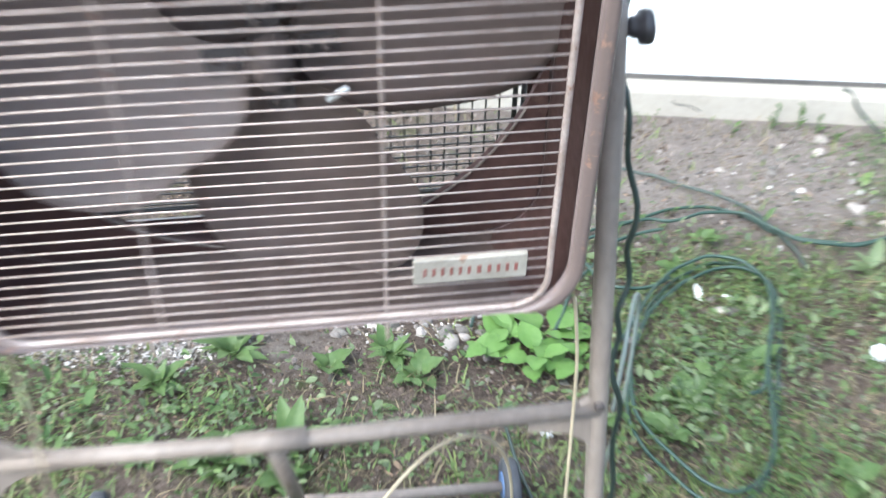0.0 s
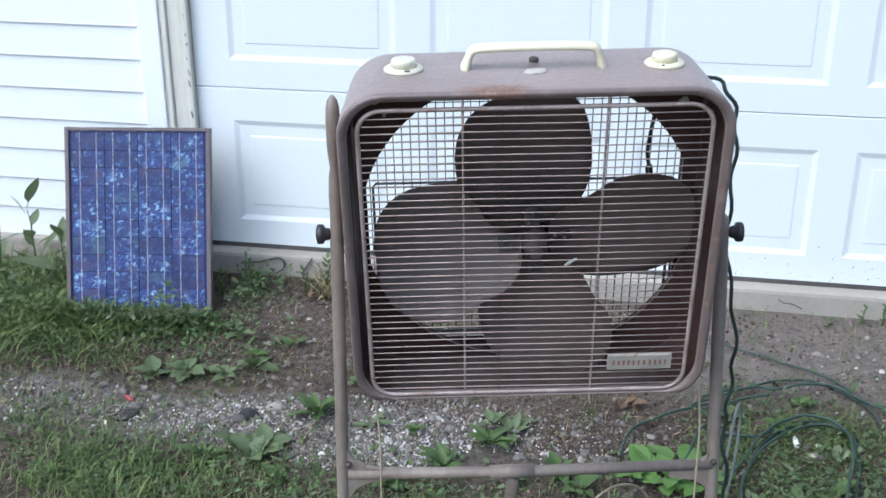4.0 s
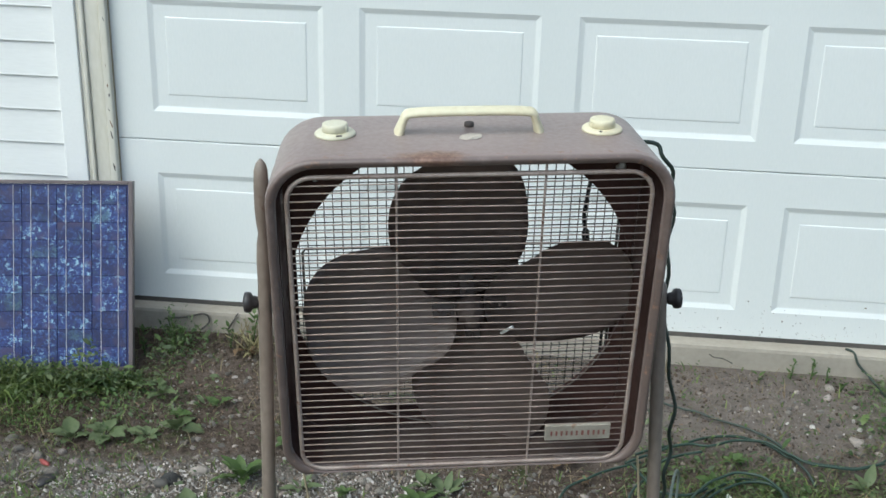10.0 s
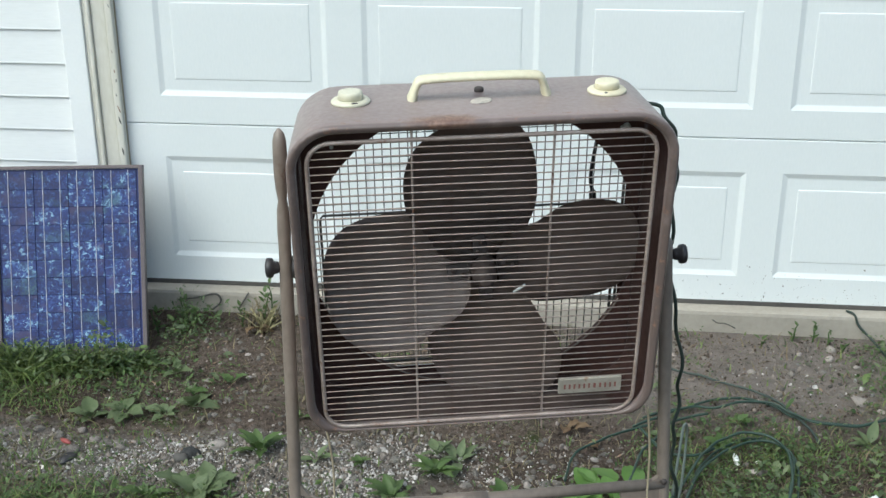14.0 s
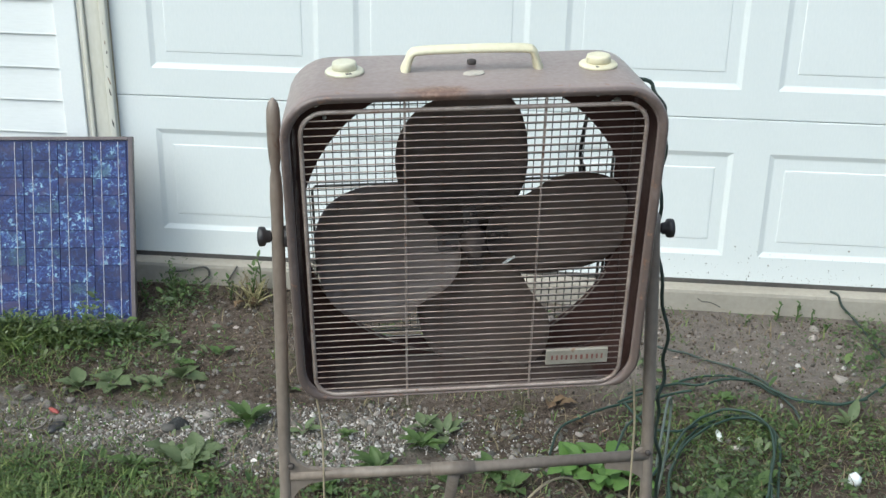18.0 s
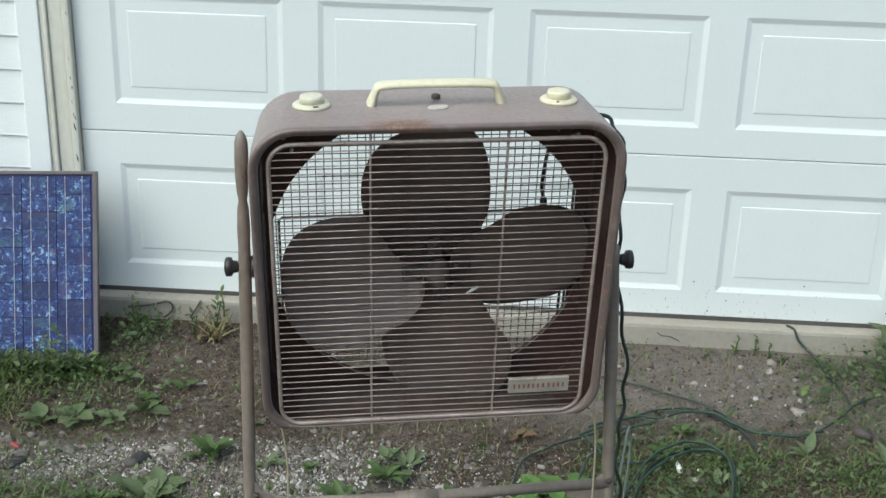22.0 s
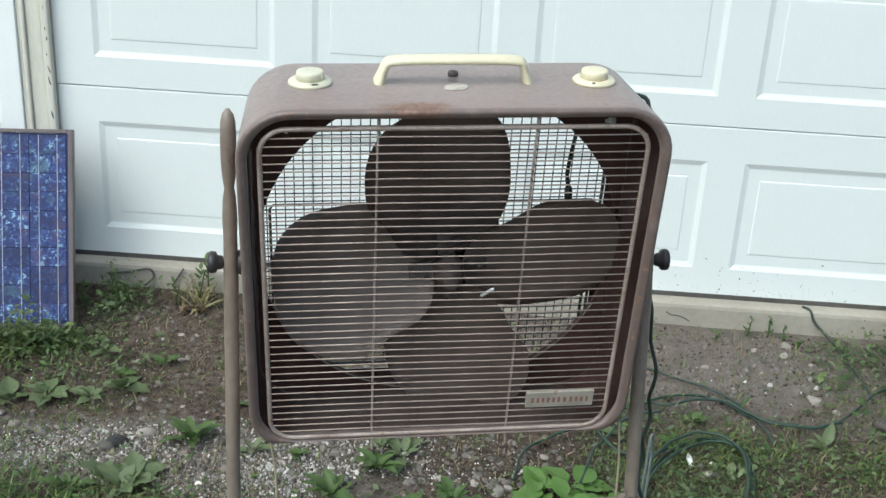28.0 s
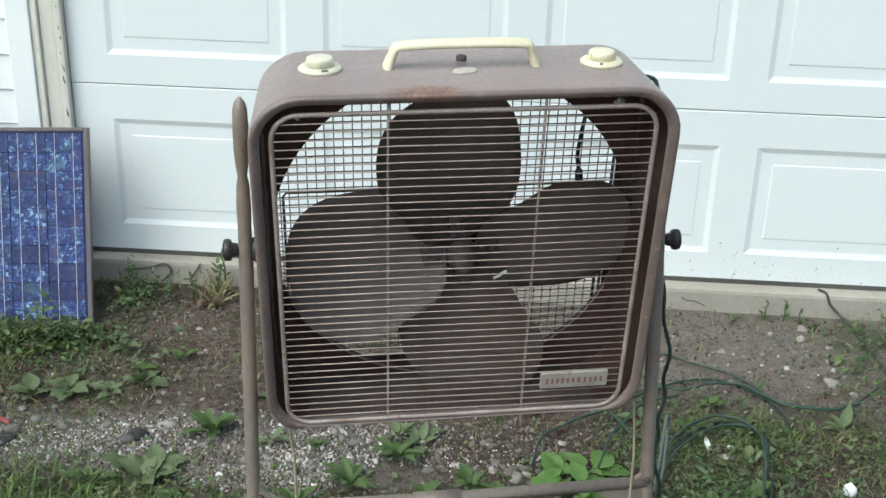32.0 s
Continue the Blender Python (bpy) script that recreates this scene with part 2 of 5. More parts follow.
def solar_cell_material():
    """Multicrystalline silicon: angular blue grains of many shades."""
    m, t, b = nodes_of("blue_silicon_cell")
    n, l = t.nodes, t.links
    co = n.new("ShaderNodeTexCoord")
    inf = n.new("ShaderNodeObjectInfo")
    add = n.new("ShaderNodeVectorMath"); add.operation = "ADD"
    sc = n.new("ShaderNodeVectorMath"); sc.operation = "SCALE"; sc.inputs["Scale"].default_value = 7.0
    l.new(inf.outputs["Location"], sc.inputs[0]); l.new(co.outputs["Object"], add.inputs[0]); l.new(sc.outputs[0], add.inputs[1])
    warp = n.new("ShaderNodeTexNoise"); warp.inputs["Scale"].default_value = 90
    l.new(add.outputs[0], warp.inputs["Vector"])
    mixv = n.new("ShaderNodeMix"); mixv.data_type = "VECTOR"; mixv.inputs[0].default_value = 0.03
    l.new(add.outputs[0], mixv.inputs[4]); l.new(warp.outputs["Color"], mixv.inputs[5])
    vo = n.new("ShaderNodeTexVoronoi"); vo.inputs["Scale"].default_value = 165
    l.new(mixv.outputs[1], vo.inputs["Vector"])
    sep = n.new("ShaderNodeSeparateColor"); l.new(vo.outputs["Color"], sep.inputs[0])
    zone = n.new("ShaderNodeTexNoise"); zone.inputs["Scale"].default_value, zone.inputs["Detail"].default_value = 48, 4
    l.new(add.outputs[0], zone.inputs["Vector"])
    lift = n.new("ShaderNodeMath"); lift.operation = "MULTIPLY_ADD"; lift.inputs[1].default_value = 1.5; lift.inputs[2].default_value = -0.96
    l.new(zone.outputs[0], lift.inputs[0])
    tone = n.new("ShaderNodeMath"); tone.operation = "MULTIPLY_ADD"; tone.inputs[1].default_value = 0.95
    l.new(sep.outputs[0], tone.inputs[0]); l.new(lift.outputs[0], tone.inputs[2])
    some = n.new("ShaderNodeMath"); some.operation = "MULTIPLY_ADD"; some.inputs[1].default_value = 0.26
    l.new(inf.outputs["Random"], some.inputs[0]); l.new(tone.outputs[0], some.inputs[2])
    tone = some
    r = n.new("ShaderNodeValToRGB")
    r.color_ramp.elements[0].color, r.color_ramp.elements[0].position = (0.016, 0.019, 0.090, 1), 0.0
    r.color_ramp.elements[1].color, r.color_ramp.elements[1].position = (0.30, 0.46, 0.58, 1), 1.0
    for pos, c in ((0.35, (0.018, 0.026, 0.135, 1)), (0.62, (0.030, 0.050, 0.205, 1)), (0.82, (0.070, 0.125, 0.31, 1))):
        e = r.color_ramp.elements.new(pos); e.color = c
    l.new(tone.outputs[0], r.inputs[0])
    tint = n.new("ShaderNodeTexNoise"); tint.inputs["Scale"].default_value = 16
    l.new(co.outputs["Object"], tint.inputs["Vector"]); l.new(add.outputs[0], tint.inputs["Vector"])
    dull = n.new("ShaderNodeMapRange"); dull.inputs["From Min"].default_value, dull.inputs["From Max"].default_value = 0.56, 0.70
    l.new(tint.outputs[0], dull.inputs[0])
    brown = n.new("ShaderNodeMix"); brown.data_type = "RGBA"; brown.inputs[7].default_value = (0.060, 0.045, 0.120, 1)
    l.new(dull.outputs[0], brown.inputs[0]); l.new(r.outputs[0], brown.inputs[6])
    teal = n.new("ShaderNodeMapRange"); teal.inputs["From Min"].default_value, teal.inputs["From Max"].default_value = 0.42, 0.30
    l.new(tint.outputs[0], teal.inputs[0])
    gate = n.new("ShaderNodeMath"); gate.operation = "MULTIPLY"
    l.new(teal.outputs[0], gate.inputs[0]); l.new(sep.outputs[1], gate.inputs[1])
    green = n.new("ShaderNodeMix"); green.data_type = "RGBA"; green.inputs[7].default_value = (0.080, 0.150, 0.190, 1)
    l.new(gate.outputs[0], green.inputs[0]); l.new(brown.outputs[2], green.inputs[6])
    hv = n.new("ShaderNodeHueSaturation")
    mr = n.new("ShaderNodeMapRange"); mr.inputs["To Min"].default_value, mr.inputs["To Max"].default_value = 0.68, 1.05
    l.new(inf.outputs["Random"], mr.inputs[0]); l.new(mr.outputs[0], hv.inputs["Value"]); l.new(green.outputs[2], hv.inputs["Color"])
    l.new(hv.outputs[0], b.inputs["Base Color"])
    b.inputs["Roughness"].default_value = 0.32
    b.inputs["Coat Weight"].default_value, b.inputs["Coat Roughness"].default_value = 0.3, 0.12
    return m


M["cell"] = solar_cell_material()


def housing_enamel():
    """Taupe enamel with one rust stain on the front edge, small chips along it and the front lip's shade painted in."""
    m = surface("taupe_housing_enamel", (0.278, 0.217, 0.200), (0.228, 0.176, 0.161), 0.36, grain=140, stain=5, mix=0.7, bump=0.08, third=(0.20, 0.145, 0.125), third_at=0.72)
    t = m.node_tree
    b = t.nodes["Principled BSDF"]
    n, l = t.nodes, t.links
    paint = b.inputs["Base Color"].links[0].from_socket
    co = n.new("ShaderNodeTexCoord")

    def noise_at(scale, rough=0.65):
        k = n.new("ShaderNodeTexNoise")
        k.inputs["Scale"].default_value, k.inputs["Detail"].default_value, k.inputs["Roughness"].default_value = scale, 8, rough
        l.new(co.outputs["Object"], k.inputs["Vector"])
        return k.outputs[0]

    def two(op, a, c):
        k = n.new("ShaderNodeMath"); k.operation = op
        for i, v in ((0, a), (1, c)):
            if isinstance(v, float):
                k.inputs[i].default_value = v
            else:
                l.new(v, k.inputs[i])
        return k.outputs[0]

    def step(src, a, c):
        k = n.new("ShaderNodeMapRange")
        k.inputs["From Min"].default_value, k.inputs["From Max"].default_value = a, c
        l.new(src, k.inputs[0])
        return k.outputs[0]

    mp = n.new("ShaderNodeMapping"); mp.vector_type = "POINT"
    mp.inputs["Location"].default_value = (1.06, 4.4, 0.0)
    mp.inputs["Scale"].default_value = (20.0, 50.0, 0.0)
    l.new(co.outputs["Object"], mp.inputs[0])
    far = n.new("ShaderNodeVectorMath"); far.operation = "LENGTH"
    l.new(mp.outputs[0], far.inputs[0])
    top = n.new("ShaderNodeSeparateXYZ"); l.new(co.outputs["Object"], top.inputs[0])
    blob = two("ADD", far.outputs["Value"], two("MULTIPLY", noise_at(45), 1.6))
    patch = two("MULTIPLY", step(blob, 1.85, 1.35), step(top.outputs["Z"], 0.20, 0.21))
    edge = step(top.outputs["Y"], -0.068, -0.078)
    chip = two("MULTIPLY", step(noise_at(80, 0.7), 0.595, 0.625), edge)
    # worn: noisy mask of the front lip, whose shade is put into the colour
    worn = two("MULTIPLY", step(noise_at(11, 0.7), 0.24, 0.48), step(top.outputs["Y"], -0.0885, -0.0950))
    lip_shade = n.new("ShaderNodeMix"); lip_shade.data_type = "RGBA"; lip_shade.inputs[7].default_value = (0.120, 0.088, 0.076, 1)
    l.new(two("MULTIPLY", worn, 0.8), lip_shade.inputs[0]); l.new(paint, lip_shade.inputs[6])
    paint = lip_shade.outputs[2]
    mask = two("MAXIMUM", patch, chip)
    rust = n.new("ShaderNodeMix"); rust.data_type = "RGBA"
    rust.inputs[6].default_value, rust.inputs[7].default_value = (0.150, 0.088, 0.066, 1), (0.25, 0.155, 0.115, 1)
    l.new(step(noise_at(160), 0.40, 0.62), rust.inputs[0])
    out = n.new("ShaderNodeMix"); out.data_type = "RGBA"
    l.new(mask, out.inputs[0]); l.new(paint, out.inputs[6]); l.new(rust.outputs[2], out.inputs[7])
    l.new(out.outputs[2], b.inputs["Base Color"])
    return m


M["housing"] = housing_enamel()


# ---- mesh helpers ----
def part(name, bm, material, parent=None, label="", smooth=False, at=None):
    """Links a bmesh, or a mesh, as ONE mesh object under a thing or a part."""
    if isinstance(bm, bpy.types.Mesh):
        me = bm
    else:
        bmesh.ops.recalc_face_normals(bm, faces=bm.faces)
        me = bpy.data.meshes.new(name)
        bm.to_mesh(me)
        bm.free()
        me.materials.append(M[material])
        if smooth:
            for p in me.polygons:
                p.use_smooth = True
    ob = new(name, me)
    if parent is not None:
        ob.parent = parent
    if at is not None:
        ob.matrix_basis = at
    if label:
        tagged(ob, label)
    return ob


def thing(name, m=None, **tags):
    ob = new(name)
    ob.empty_display_size = 0.05
    if m is not None:
        ob.matrix_basis = m
    return tagged(ob, **tags)


def box(x0, x1, y0, y1, z0, z1, bevel=0.0, bm=None, seg=2):
    own = bmesh.new()
    r = bmesh.ops.create_cube(own, size=1.0)
    for v in r["verts"]:
        v.co = Vector((x0 + (v.co.x + 0.5) * (x1 - x0), y0 + (v.co.y + 0.5) * (y1 - y0), z0 + (v.co.z + 0.5) * (z1 - z0)))
    if bevel:
        bmesh.ops.bevel(own, geom=own.edges[:] + own.verts[:], offset=bevel, segments=seg, affect="EDGES", profile=0.6)
    if bm is None:
        return own
    return merge(bm, own)


def merge(bm, other):
    me = bpy.data.meshes.new("tmp")
    other.to_mesh(me)
    other.free()
    bm.from_mesh(me)
    bpy.data.meshes.remove(me)
    return bm


def sweep(points, radius, segs=10, closed=False, caps=True, squash=None, up=None):
    """A tube along points. radius: one or one a point; squash: (across, up) factors, one a point."""
    bm = bmesh.new()
    pts = [Vector(p) for p in points]
    n = len(pts)
    rad = radius if isinstance(radius, (list, tuple)) else [radius] * n
    rings = []
    prev = None
    for i, p in enumerate(pts):
        a = pts[(i - 1) % n] if closed or i > 0 else p
        b = pts[(i + 1) % n] if closed or i < n - 1 else p
        d = (b - a).normalized()
        if prev is None:
            ref = Vector(up) if up else (Vector((0, 0, 1)) if abs(d.z) < 0.9 else Vector((0, 1, 0)))
        else:
            ref = prev
        side = d.cross(ref)
        if side.length < 1e-6:
            side = d.cross(Vector((1, 0, 0)))
        side.normalize()
        u = side.cross(d).normalized()
        prev = u
        sx, sy = squash[i] if squash else (1, 1)
        rings.append([bm.verts.new(p + rad[i] * (sx * math.cos(2 * math.pi * k / segs) * side + sy * math.sin(2 * math.pi * k / segs) * u)) for k in range(segs)])
    for i in range(n if closed else n - 1):
        r0, r1 = rings[i], rings[(i + 1) % n]
        for k in range(segs):
            bm.faces.new((r0[k], r0[(k + 1) % segs], r1[(k + 1) % segs], r1[k]))
    if caps and not closed:
        bm.faces.new(rings[0][::-1])
        bm.faces.new(rings[-1])
    return bm


def smooth_line(points, steps=6, closed=False):
    """A soft curve (Catmull-Rom) through points."""
    pts = [Vector(p) for p in points]
    n = len(pts)
    out = []
    for i in range(n if closed else n - 1):
        p0 = pts[(i - 1) % n] if closed or i > 0 else pts[0]
        p1, p2 = pts[i], pts[(i + 1) % n]
        p3 = pts[(i + 2) % n] if closed or i < n - 2 else pts[-1]
        for s in range(steps):
            t = s / steps
            out.append(0.5 * (2 * p1 + (p2 - p0) * t + (2 * p0 - 5 * p1 + 4 * p2 - p3) * t * t + (3 * p1 - p0 - 3 * p2 + p3) * t ** 3))
    if not closed:
        out.append(pts[-1])
    return out


def lathe(profile, segs=32, axis="z"):
    """Turns (radius, height) round an axis."""
    bm = bmesh.new()
    rings = []
    for r, h in profile:
        ring = []
        for k in range(segs):
            c, s = math.cos(2 * math.pi * k / segs), math.sin(2 * math.pi * k / segs)
            co = (r * c, r * s, h) if axis == "z" else ((h, r * c, r * s) if axis == "x" else (r * c, h, r * s))
            ring.append(bm.verts.new(co))
        rings.append(ring)
    for a, b in zip(rings, rings[1:]):
        for k in range(segs):
            bm.faces.new((a[k], a[(k + 1) % segs], b[(k + 1) % segs], b[k]))
    bm.faces.new(rings[0][::-1])
    bm.faces.new(rings[-1])
    return bm


def round_rect(x0, x1, z0, z1, r, n=8):
    """Outline of a rounded rectangle, anticlockwise in x and z."""
    out = []
    for cx, cz, a0 in ((x1 - r, z1 - r, 0), (x0 + r, z1 - r, 90), (x0 + r, z0 + r, 180), (x1 - r, z0 + r, 270)):
        for k in range(n + 1):
            a = radians(a0 + 90 * k / n)
            out.append((cx + r * math.cos(a), cz + r * math.sin(a)))
    return out


def loft(rings, close_first=False, close_last=False):
    bm = bmesh.new()
    vs = [[bm.verts.new(p) for p in ring] for ring in rings]
    n = len(vs[0])
    for a, b in zip(vs, vs[1:]):
        for k in range(n):
            bm.faces.new((a[k], a[(k + 1) % n], b[(k + 1) % n], b[k]))
    if close_first:
        bm.faces.new(vs[0][::-1])
    if close_last:
        bm.faces.new(vs[-1])
    return bm


def ground_z(x, y):
    """Height of the yard: it falls away from the slab."""
    if y > -0.06:
        z = 0.135
    elif y > -0.75:
        z = 0.135 + (y + 0.06) * 0.065 / 0.69
    else:
        z = max(0.03, 0.07 + (y + 0.75) * 0.035)
    near = max(0.0, 1.0 - max(0, abs(x - 1) - 3) / 3)
    lump = 0.012 * noise.noise((x * 2.1, y * 2.1, 0.3)) + 0.006 * noise.noise((x * 7, y * 7, 1.7)) + 0.0035 * noise.noise((x * 21, y * 21, 4.1))
    return z + near * lump * min(1.0, max(0.15, -y * 6))


# ---- the ground ----
def ground_material():
    m, t, b = nodes_of("yard_soil")
    n, l = t.nodes, t.links
    co = n.new("ShaderNodeTexCoord")

    def noise_at(scale, detail=6, rough=0.6):
        k = n.new("ShaderNodeTexNoise")
        k.inputs["Scale"].default_value, k.inputs["Detail"].default_value, k.inputs["Roughness"].default_value = scale, detail, rough
        l.new(co.outputs["Object"], k.inputs["Vector"])
        return k.outputs[0]

    def step(src, a, b2):
        k = n.new("ShaderNodeMapRange")
        k.inputs["From Min"].default_value, k.inputs["From Max"].default_value = a, b2
        l.new(src, k.inputs[0])
        return k.outputs[0]

    def mixed(f, a, b2):
        k = n.new("ShaderNodeMix"); k.data_type = "RGBA"
        l.new(f, k.inputs[0])
        for s, v in ((6, a), (7, b2)):
            if isinstance(v, tuple):
                k.inputs[s].default_value = (*v, 1)
            else:
                l.new(v, k.inputs[s])
        return k.outputs[2]

    soil = mixed(step(noise_at(3.2), 0.38, 0.62), (0.094, 0.068, 0.054), (0.153, 0.119, 0.097))
    soil = mixed(step(noise_at(55, 8), 0.42, 0.66), soil, (0.052, 0.037, 0.027))
    soil = mixed(step(noise_at(150, 4), 0.62, 0.72), soil, (0.27, 0.235, 0.20))
    soil = mixed(step(noise_at(9, 8, 0.7), 0.56, 0.68), soil, (0.055, 0.066, 0.022))
    sx = n.new("ShaderNodeSeparateXYZ")
    l.new(co.outputs["Object"], sx.inputs[0])
    gate = n.new("ShaderNodeMath"); gate.operation = "MULTIPLY"
    l.new(step(sx.outputs["X"], 1.05, 1.45), gate.inputs[0]); l.new(step(sx.outputs["Y"], -0.62, -0.40), gate.inputs[1])
    patch = n.new("ShaderNodeMath"); patch.operation = "MULTIPLY"
    l.new(gate.outputs[0], patch.inputs[0]); l.new(step(noise_at(6, 6), 0.08, 0.42), patch.inputs[1])
    # paler dusty soil to the right, in front of the slab
    pale_brown = mixed(step(noise_at(30, 8, 0.7), 0.35, 0.68), (0.245, 0.208, 0.182), (0.165, 0.138, 0.119))
    soil = mixed(patch.outputs[0], soil, pale_brown)
    # grey grit trodden into the soil along the gravel strip
    wob = n.new("ShaderNodeMath"); wob.operation = "MULTIPLY_ADD"; wob.inputs[1].default_value = 0.16
    l.new(noise_at(5, 5), wob.inputs[0]); l.new(sx.outputs["Y"], wob.inputs[2])
    grit = None
    for f in (step(wob.outputs[0], -0.89, -0.83), step(wob.outputs[0], -0.57, -0.64), step(sx.outputs["X"], 1.05, 0.75), step(noise_at(24, 6), 0.30, 0.55)):
        if grit is None:
            grit = f
            continue
        k = n.new("ShaderNodeMath"); k.operation = "MULTIPLY"
        l.new(grit, k.inputs[0]); l.new(f, k.inputs[1])
        grit = k.outputs[0]
    soil = mixed(grit, soil, mixed(step(noise_at(120, 5, 0.7), 0.4, 0.65), (0.24, 0.212, 0.19), (0.13, 0.112, 0.098)))
    l.new(soil, b.inputs["Base Color"])
    b.inputs["Roughness"].default_value = 0.95
    b.inputs["Specular IOR Level"].default_value = 0.2
    add = n.new("ShaderNodeMath"); add.operation = "ADD"
    l.new(noise_at(45, 8, 0.7), add.inputs[0]); l.new(noise_at(190, 5, 0.7), add.inputs[1])
    bp = n.new("ShaderNodeBump"); bp.inputs["Strength"].default_value, bp.inputs["Distance"].default_value = 0.9, 0.012
    l.new(add.outputs[0], bp.inputs["Height"]); l.new(bp.outputs[0], b.inputs["Normal"])
    return m


M["soil"] = ground_material()


def build_ground():
    def axis(near0, near1, step, far):
        a = list(np.arange(near0, near1 + 1e-6, step))
        lo, hi, d = near0, near1, step
        while hi < far:
            d *= 1.6; lo -= d; hi += d
            a = [lo] + a + [hi]
        return a
    xs = axis(-1.6, 3.6, 0.02, 300)
    ys = [v for v in axis(-2.2, 0.0, 0.02, 300) if v <= 0.02] + [3.0, 12.0, 60.0, 300.0]
    nx, ny = len(xs), len(ys)
    verts = [(x, y, ground_z(x, y) if y < 0.05 else 0.135) for y in ys for x in xs]
    faces = [(j * nx + i, j * nx + i + 1, (j + 1) * nx + i + 1, (j + 1) * nx + i) for j in range(ny - 1) for i in range(nx - 1)]
    me = bpy.data.meshes.new("ground")
    me.from_pydata(verts, [], faces)
    me.materials.append(M["soil"])
    for p in me.polygons:
        p.use_smooth = True
    tagged(new("ground", me), "bare trodden brown soil of the yard with patchy weeds", "ground", kind="structure")


build_ground()

# ---- concrete footing and slab edge under the door ----
slab = box(-2.6, 6.2, -0.052, 0.9, -0.2, 0.205, 0.012)
tagged(part("slab_edge", slab, "concrete"), "worn grey concrete slab edge under the garage door", "slab", kind="structure")
crack = sweep(smooth_line([(1.66, -0.0522, 0.178), (1.675, -0.0522, 0.168), (1.70, -0.0522, 0.166), (1.73, -0.0522, 0.152)], 5), [0.0016] * 16, 6)
tagged(part("slab_chip", crack, "seal"), "dark chipped crack in the concrete slab edge", "crack", kind="structure")

# ---- garage door: four sections with raised panels ----
PITCH, PANEL_W, SECTION = 0.61, 0.507, 0.511
DOOR_L, DOOR_R, DOOR_Z = -0.115, 4.78, 0.214
garage_door = thing("garage_door", pose(0, 0, 0), label="closed white sectional garage door with raised panels", category="garage door", kind="structure")


def raised_panel():
    """One pressed panel: a groove falls in, a sloping field stands up again."""
    w, h = PANEL_W, 0.324
    rings = []
    for inset, depth in ((0.0, 0.0), (0.002, 0.0008), (0.0145, 0.0052), (0.018, 0.0056), (0.049, 0.0055), (0.0508, 0.0041), (0.056, 0.0038), (0.064, 0.0037)):
        rings.append([(inset, depth, inset), (w - inset, depth, inset), (w - inset, depth, h - inset), (inset, depth, h - inset)])
    bm = loft(rings, close_last=True)
    return bm


panel_bm = raised_panel()
bmesh.ops.recalc_face_normals(panel_bm, faces=panel_bm.faces)
for f in panel_bm.faces:
    if f.normal.y > 0.2:
        f.normal_flip()
panel_mesh = bpy.data.meshes.new("raised_panel")
panel_bm.to_mesh(panel_mesh)
panel_bm.free()
panel_mesh.materials.append(M["door"])

for row in range(4):
    z0 = DOOR_Z + row * SECTION + (0.006 if row == 0 else 0.003)
    z1 = DOOR_Z + (row + 1) * SECTION - 0.003
    pz = 0.300 + row * SECTION
    sec = bmesh.new()
    # the face between the panels, with real openings where the panels sit
    xs = [DOOR_L]
    for c in range(8):
        xs += [c * PITCH, c * PITCH + PANEL_W]
    xs.append(DOOR_R)
    zs = [z0, pz, pz + 0.324, z1]
    grid = [[sec.verts.new((x, 0.0, z)) for x in xs] for z in zs]
    for j in range(3):
        for i in range(len(xs) - 1):
            if j == 1 and i % 2 == 1:
                continue
            sec.faces.new((grid[j][i], grid[j][i + 1], grid[j + 1][i + 1], grid[j + 1][i]))
    box(DOOR_L, DOOR_R, 0.012, 0.05, z0, z1, bm=sec)
    # rounded lips at the joint
    for zz, s in ((z0, 1), (z1, -1)):
        lip = bmesh.new()
        a = [lip.verts.new(p) for p in ((DOOR_L, 0, zz), (DOOR_R, 0, zz), (DOOR_R, 0.004, zz - s * 0.002), (DOOR_L, 0.004, zz - s * 0.002), (DOOR_R, 0.02, zz - s * 0.002), (DOOR_L, 0.02, zz - s * 0.002))]
        lip.faces.new(a[:4]); lip.faces.new((a[3], a[2], a[4], a[5]))
        merge(sec, lip)
    s_ob = part("section", sec, "door", garage_door)
    for c in range(8):
        part("raised_panel", panel_mesh, "door", s_ob, at=pose(c * PITCH, 0, pz))
part("bottom_seal", box(DOOR_L, DOOR_R, 0.0, 0.03, 0.203, 0.2195, 0.003), "seal", garage_door, "black rubber bottom seal")

# ---- wall with the door's jamb and vinyl siding ----
wall = thing("wall_front", pose(0, 0, 0), label="house front wall clad in white horizontal vinyl siding", category="wall", kind="structure")
part("sheathing", box(-3.2, -0.20, 0.0, 0.14, 0.205, 2.9), "trim", wall)
part("sheathing", box(4.86, 6.2, 0.0, 0.14, 0.205, 2.9), "trim", wall)
part("sheathing", box(-0.20, 4.86, 0.0, 0.14, 2.30, 2.9), "trim", wall)


def siding_board(x0, x1):
    """One course: the face leans out towards its bottom, with a butt edge that turns under."""
    bm = bmesh.new()
    prof = [(-0.0145, 0.1016), (-0.0150, 0.075), (-0.0192, 0.005), (-0.0199, 0.0015), (-0.0194, -0.0008), (-0.0146, -0.0008)]
    a = [bm.verts.new((x0, y, z)) for y, z in prof]
    b = [bm.verts.new((x1, y, z)) for y, z in prof]
    for i in range(len(prof) - 1):
        bm.faces.new((a[i], b[i], b[i + 1], a[i + 1]))
    return bm


